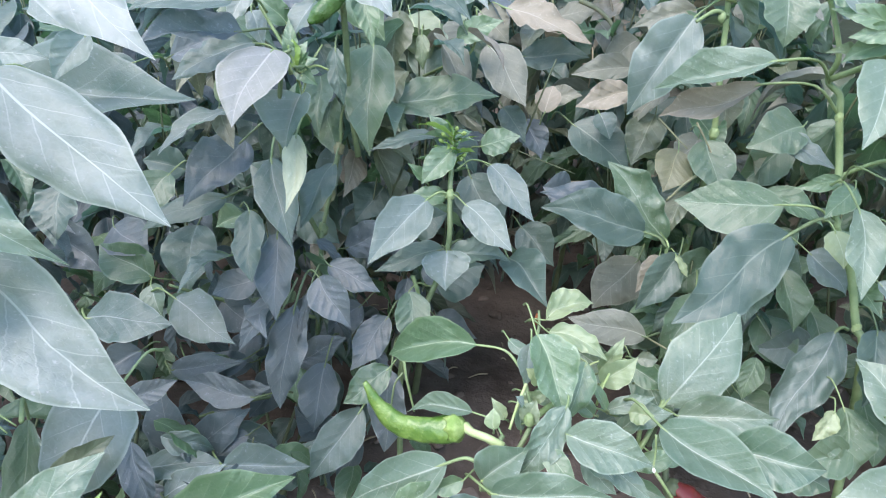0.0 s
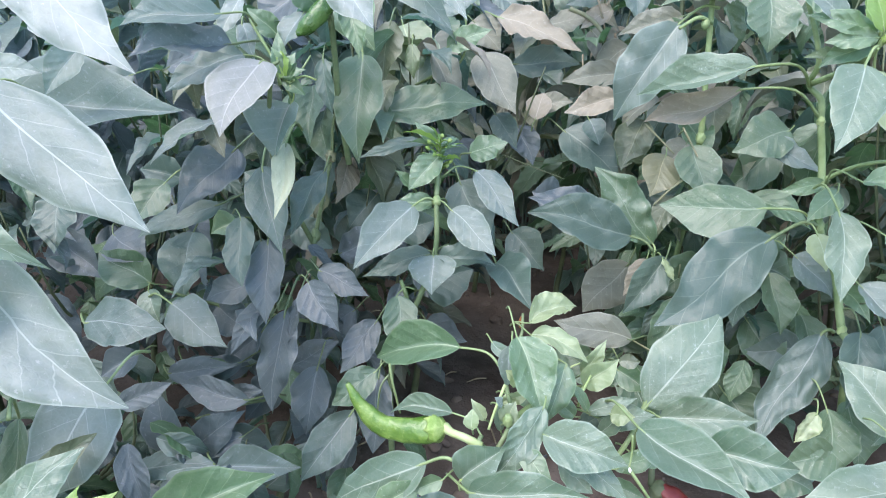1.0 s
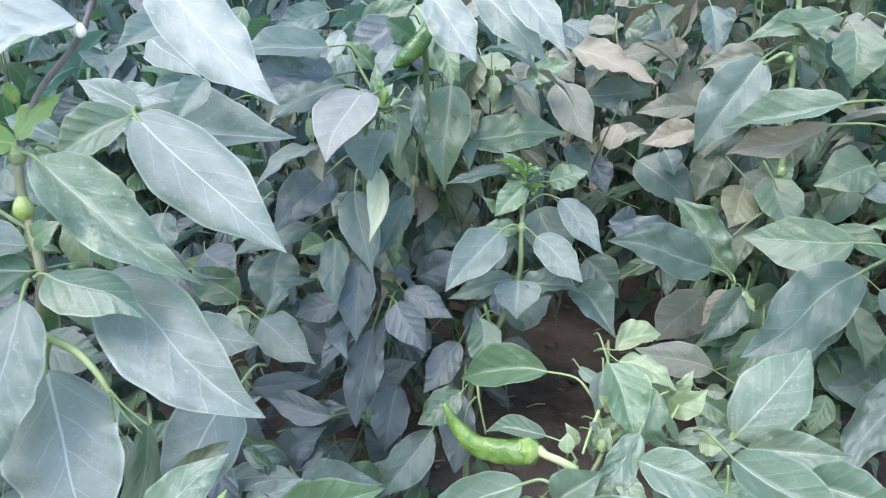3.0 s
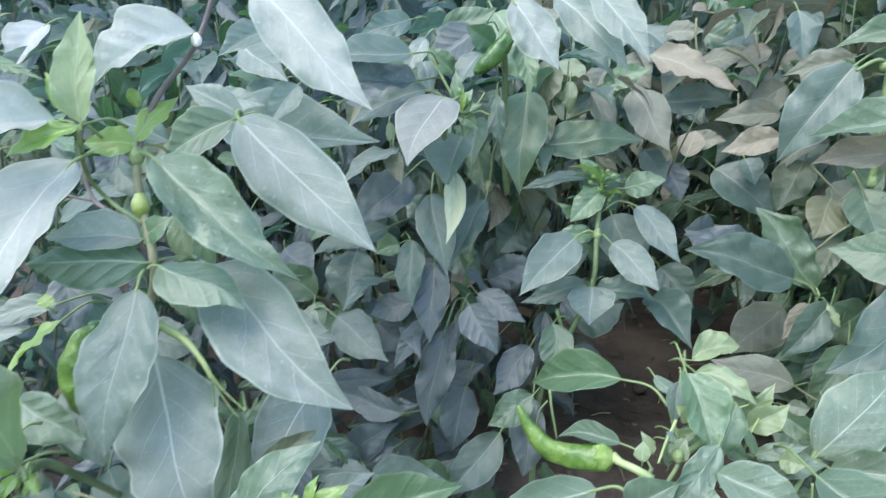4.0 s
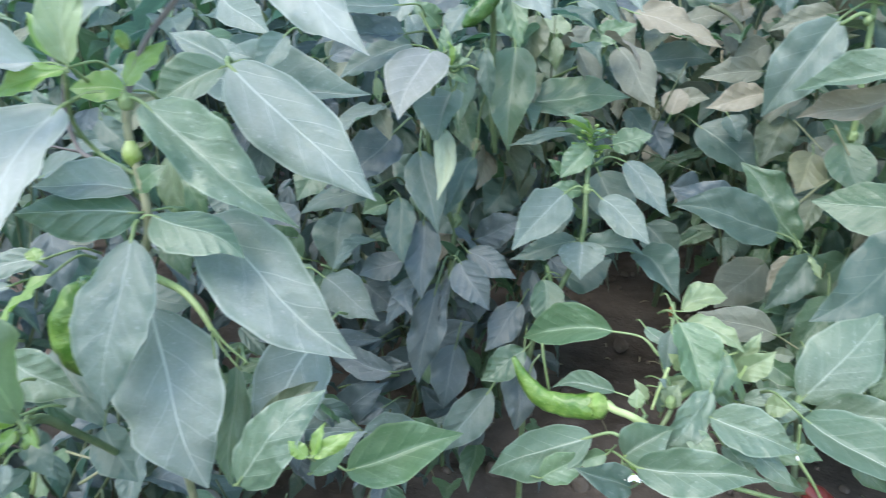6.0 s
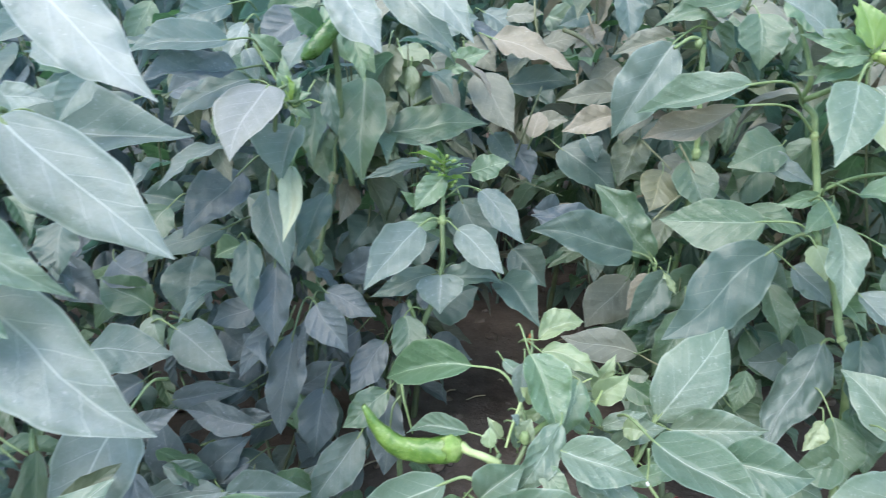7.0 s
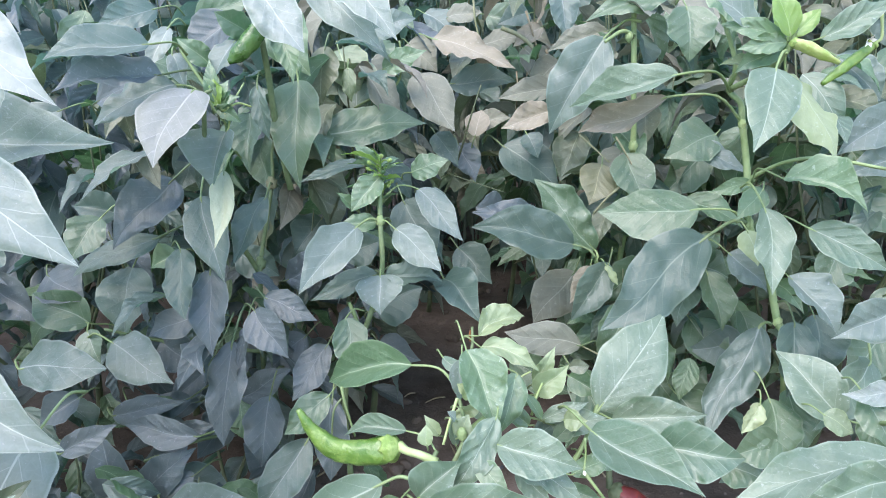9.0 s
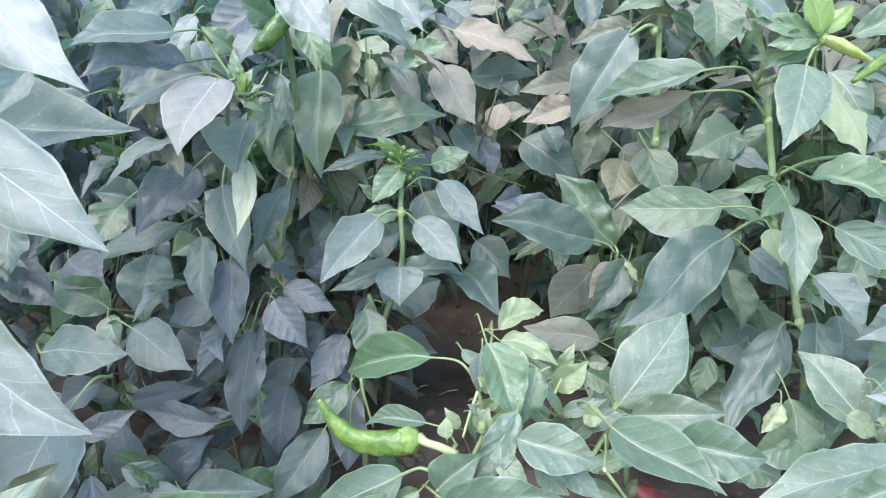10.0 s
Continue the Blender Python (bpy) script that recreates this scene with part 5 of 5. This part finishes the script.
leaf(plant, (0.411, 0.805, 0.446), (0.347, 0.782, 0.395), 0.052, -63, 17, leafy)
leaf(plant, (0.362, 0.723, 0.333), (0.405, 0.700, 0.317), 0.053, 59, 17, leafy)
leaf(plant, (0.409, 0.711, 0.263), (0.342, 0.684, 0.230), 0.054, -62, 17, leafy)
leaf(plant, (0.227, 0.733, 0.211), (0.273, 0.722, 0.250), 0.052, 79, 17, leafy)
leaf(plant, (0.153, 0.700, 0.218), (0.221, 0.661, 0.193), 0.044, 56, 17, leafy, crumple=2)
leaf(plant, (0.232, 0.876, 0.519), (0.155, 0.870, 0.511), 0.040, -58, 27, dry)
leaf(plant, (0.356, 0.679, 0.277), (0.383, 0.637, 0.233), 0.051, 32, 17, leafy)
leaf(plant, (0.328, 0.634, 0.210), (0.360, 0.595, 0.176), 0.047, 40, 17, leafy)
leaf(plant, (0.435, 0.689, 0.217), (0.393, 0.703, 0.266), 0.045, -60, 17, leafy)
leaf(plant, (0.277, 0.658, 0.311), (0.240, 0.617, 0.251), 0.048, -41, 17, leafy)
leaf(plant, (0.250, 0.623, 0.269), (0.279, 0.578, 0.219), 0.044, 31, 17, leafy)
leaf(plant, (0.211, 0.619, 0.249), (0.247, 0.574, 0.199), 0.044, 36, 17, leafy)
leaf(plant, (0.307, 0.709, 0.337), (0.254, 0.678, 0.300), 0.051, -57, 17, leafy)
leaf(plant, (0.295, 0.780, 0.452), (0.262, 0.750, 0.424), 0.040, -40, 17, dry)
leaf(plant, (0.190, 0.700, 0.392), (0.109, 0.690, 0.407), 0.040, -50, 20, slate, crumple=1.8)
leaf(plant, (0.215, 0.600, 0.289), (0.137, 0.600, 0.307), 0.038, -55, 14, dry)
stem(plant, [(0.237, 0.600, 0.276), (0.225, 0.600, 0.283), (0.213, 0.600, 0.290)], 0.001, 0.0008, bark, "branch")
leaf(plant, (0.379, 0.510, 0.235), (0.332, 0.500, 0.226), 0.040, -60, 17, leafy)
leaf(plant, (0.333, 0.520, 0.206), (0.365, 0.500, 0.197), 0.038, 50, 17, leafy)
stem(plant, [(0.235, 0.740, 0.481), (0.251, 0.735, 0.466), (0.268, 0.730, 0.450)], 0.0011, 0.0008, bark, "branch")
stem(plant, [(0.275, 0.735, 0.478), (0.290, 0.730, 0.453), (0.302, 0.725, 0.430), (0.304, 0.720, 0.417)], 0.0011, 0.0008, bark, "branch")
stem(plant, [(0.279, 0.720, 0.424), (0.263, 0.715, 0.412), (0.248, 0.710, 0.397)], 0.0016, 0.001, bark, "branch")
stem(plant, [(0.164, 0.920, 0.597), (0.190, 0.915, 0.585), (0.209, 0.910, 0.564), (0.218, 0.910, 0.528)], 0.0032, 0.0022, bark, "branch")
stem(plant, [(0.198, 0.930, 0.617), (0.206, 0.920, 0.589), (0.214, 0.915, 0.561)], 0.0016, 0.0012, straw, "branch")
stem(plant, [(0.225, 0.920, 0.567), (0.228, 0.920, 0.542), (0.212, 0.920, 0.524)], 0.0018, 0.001, straw, "branch")
stem(plant, [(0.180, 0.880, 0.543), (0.181, 0.875, 0.521), (0.178, 0.870, 0.494)], 0.0012, 0.0009, straw, "branch")
stem(plant, [(0.209, 0.900, 0.536), (0.190, 0.900, 0.524), (0.172, 0.900, 0.520)], 0.0014, 0.0008, straw, "branch")
stem(plant, [(0.130, 0.970, 0.634), (0.132, 0.960, 0.604), (0.141, 0.950, 0.567)], 0.0016, 0.0012, bark, "branch")
stem(plant, [(0.086, 0.800, 0.428), (0.123, 0.780, 0.418), (0.156, 0.770, 0.408)], 0.0007, 0.0005, twig, "branch")
stem(plant, [(0.109, 0.860, 0.450), (0.117, 0.850, 0.416), (0.135, 0.840, 0.412)], 0.0007, 0.0005, twig, "branch")
leaf(plant, (0.205, 0.950, 0.614), (0.161, 0.930, 0.604), 0.038, -60, 20, dusty)
leaf(plant, (0.091, 0.980, 0.612), (0.142, 0.970, 0.619), 0.034, 60, 17, dry)
leaf(plant, (0.060, 0.990, 0.620), (0.109, 0.970, 0.588), 0.040, 45, 17, dusty)
leaf(plant, (0.220, 0.930, 0.596), (0.180, 0.920, 0.572), 0.034, -45, 17, tan, crumple=2)
leaf(plant, (0.122, 0.870, 0.478), (0.170, 0.860, 0.487), 0.030, 60, 17, dry, crumple=2)


# ---- the rest of the bed ----
pool_rng = random.Random(21)


def pool_leaf(material, rows=18, cols=4):
    """A leaf nine centimetres long along y, facing up."""
    return leaf_mesh(0.09, pool_rng.uniform(0.040, 0.052), pool_rng.uniform(8, 40), pool_rng.uniform(-0.005, 0.005), pool_rng.uniform(0.003, 0.009), pool_rng, material,
                     Vector((-1, 0, 0)), Vector((0, 1, 0)), Vector((0, 0, 1)), None, pool_rng.uniform(0.05, 0.5), rows, cols, pool_rng.uniform(0.7, 1.7))


POOL = [pool_leaf(m) for m in (slate, slate, slate, mature, slate, dusty, fresh, mature, leafy, leafy, olive, mature, sage, fresh, dry, olive, dry, tan)]


def clear_view(p):
    """The open gap over the bare soil between the plants, and the hollow above it between their crowns."""
    gap = 0.0 < p.x < 0.25 and 0.62 < p.y < 1.45 and p.z < 0.61 - 0.416 * p.y
    return gap or (0.05 < p.x < 0.26 and p.y < 0.87 and 0.36 < p.z < 0.60)


def bush(x, y, height, leaves, seed, spread=0.2, low=0.08, kinds=(0, 18), sizes=(0.65, 1.1)):
    """A full pepper plant: a main stem, forked branches and hanging leaves round them."""
    rng = random.Random(seed)
    if 0.0 < x < 0.25 and y < 1.2:
        x = -0.05 if x < 0.12 else 0.31
    plant = plant_at(x, y, "bushy pepper plant with dusty green leaves")
    twigs = []
    fork = Vector((rng.uniform(-0.02, 0.02), rng.uniform(-0.02, 0.02), height * 0.3))
    bm = bmesh.new()
    tube(bm, [Vector((0, 0, -0.02)), fork * 0.5 + Vector((0.01, 0, 0)), fork], [0.006, 0.005, 0.0045], 7, 0, 3)
    part("stem", mesh_from("stem", bm, [twig]), plant)
    for k in range(5):
        a = k * 1.2566 + rng.uniform(-0.4, 0.4)
        end = Vector((math.cos(a) * spread * rng.uniform(0.5, 1), math.sin(a) * spread * rng.uniform(0.5, 1), height * rng.uniform(0.75, 1.0)))
        mid = fork.lerp(end, 0.5) + Vector((math.cos(a), math.sin(a), 0)) * 0.03
        bm = bmesh.new()
        tube(bm, [fork, mid, end], [0.0026, 0.0018, 0.0009], 6, 0, 4)
        part("branch", mesh_from("branch", bm, [twig]), plant)
        twigs.append((fork, mid, end))
    for _ in range(leaves):
        a, b, c = rng.choice(twigs)
        t = rng.random() ** 0.62
        at = a.lerp(b, t * 2) if t < 0.5 else b.lerp(c, t * 2 - 1)
        turn = rng.uniform(0, 6.28)
        at = at + Vector((math.cos(turn), math.sin(turn), 0)) * rng.uniform(0.01, 0.07) - Vector((0, 0, rng.uniform(0, 0.10) * (1.2 - t)))
        size = rng.uniform(*sizes)
        if at.z < low or clear_view(at + plant.location):
            continue
        tilt = rng.gauss(-38, 24)
        m = Matrix.LocRotScale(at, Euler((radians(tilt), rng.gauss(0, 0.35), turn - 1.5708)), (size, size, size))
        ob = part("leaf", POOL[rng.randrange(*kinds)], plant)
        ob.matrix_local = m
    return plant


seed = 100
bed = random.Random(8)
ROWS_OF_PLANTS = (
    (0.95, -0.95, 1.25, 0.20, 140, 0.72, 0.20),
    (1.28, -1.45, 1.85, 0.24, 100, 0.88, 0.22),
)
for row_y, x0, x1, gap, count, tall, spread in ROWS_OF_PLANTS:
    x = x0
    while x < x1:
        seed += 1
        bush(x + bed.uniform(-0.05, 0.05), row_y + bed.uniform(-0.06, 0.06), tall + bed.uniform(-0.05, 0.05), count, seed, spread, 0.08, (0, 12) if x < 0 else (7, 18))
        x += gap
# close undergrowth between the near plants
for x, y, tall, count in (
    (-0.20, 0.76, 0.46, 80), (-0.40, 0.74, 0.52, 80), (-0.60, 0.70, 0.58, 80), (-0.80, 0.62, 0.58, 80), (-0.62, 0.44, 0.50, 70),
    (-0.38, 0.58, 0.24, 56), (-0.36, 0.27, 0.22, 36), (-0.20, 0.40, 0.2, 40), (-0.5, 0.2, 0.3, 40), (-0.82, 0.36, 0.5, 60), (-0.20, 0.66, 0.18, 44), (-0.46, 0.36, 0.30, 40), (-0.08, 0.82, 0.46, 60), (0.40, 0.84, 0.54, 80), (0.60, 0.80, 0.58, 80),
    (0.74, 0.58, 0.52, 70), (0.54, 0.76, 0.40, 56), (0.34, 0.78, 0.34, 60), (0.30, 0.80, 0.42, 60), (0.12, 0.92, 0.5, 60), (0.84, 0.75, 0.6, 70), (0.64, 0.46, 0.24, 36), (-0.56, 0.54, 0.36, 54), (-0.44, 0.46, 0.27, 44), (-0.70, 0.50, 0.42, 54), (-0.36, 0.40, 0.16, 30),
):
    seed += 1
    bush(x, y, tall, int(count * 1.45), seed, 0.15, 0.03, (0, 9) if x < 0.1 else (6, 14), (0.45, 0.82))


def far_row(y, x0, x1, tall, count, seed, grow=1.0):
    """A farther row of the field as one thicket of leaves and stems."""
    rng = random.Random(seed)
    verts, faces, uvs = [], [], []
    src = pool_leaf(mature, 7, 2)
    shape = [v.co.copy() for v in src.vertices]
    polys = [tuple(f.vertices) for f in src.polygons]
    layer = [d.uv.copy() for d in src.uv_layers["leaf"].data]
    loops = [tuple(layer[k] for k in f.loop_indices) for f in src.polygons]
    for _ in range(count):
        size = rng.uniform(0.8, 1.4) * grow
        z = tall * rng.random() ** 0.7 * rng.uniform(0.85, 1.1)
        m = Matrix.LocRotScale((rng.uniform(x0, x1), y + rng.gauss(0, 0.13 * grow), max(0.05, z)), Euler((radians(rng.gauss(-35, 25)), rng.gauss(0, 0.4), rng.uniform(0, 6.28))), (size, size, size))
        k = len(verts)
        verts += [m @ v for v in shape]
        faces += [tuple(i + k for i in f) for f in polys]
        uvs += [c for f in loops for c in f]
    for _ in range(count // 12):
        foot = Vector((rng.uniform(x0, x1), y + rng.gauss(0, 0.10 * grow), -0.02))
        head = foot + Vector((rng.gauss(0, 0.06), rng.gauss(0, 0.06), tall * rng.uniform(0.6, 1.0)))
        r = 0.004 * grow
        k = len(verts)
        verts += [p + Vector((math.cos(q) * w, math.sin(q) * w, 0)) for p, w in ((foot, r), (head, r * 0.4)) for q in (0, 2.0944, 4.1888)]
        sides = [(k + i, k + (i + 1) % 3, k + 3 + (i + 1) % 3, k + 3 + i) for i in range(3)]
        faces += sides
        uvs += [(0.5, 0.4)] * 12
    me = bpy.data.meshes.new("far_foliage")
    me.from_pydata(verts, [], faces)
    lay = me.uv_layers.new(name="leaf")
    lay.data.foreach_set("uv", [c for uv in uvs for c in uv])
    lay = me.uv_layers.new(name="rim")
    lay.data.foreach_set("uv", [0.5, 1.0] * len(uvs))
    me.polygons.foreach_set("use_smooth", [True] * len(faces))
    me.materials.append(mature)
    ob = new("far_foliage", me)
    tagged(ob, "far row of dense green pepper foliage", "foliage", kind="stuff")


far_row(1.58, -1.9, 2.2, 0.92, 2600, 30)
far_row(1.9, -2.3, 2.6, 0.95, 3000, 31)
far_row(2.7, -3.2, 3.6, 1.0, 3800, 32, 1.1)
far_row(3.8, -4.5, 5.0, 1.05, 4200, 33, 1.25)
far_row(5.2, -7.0, 7.5, 1.1, 5600, 34, 1.5)
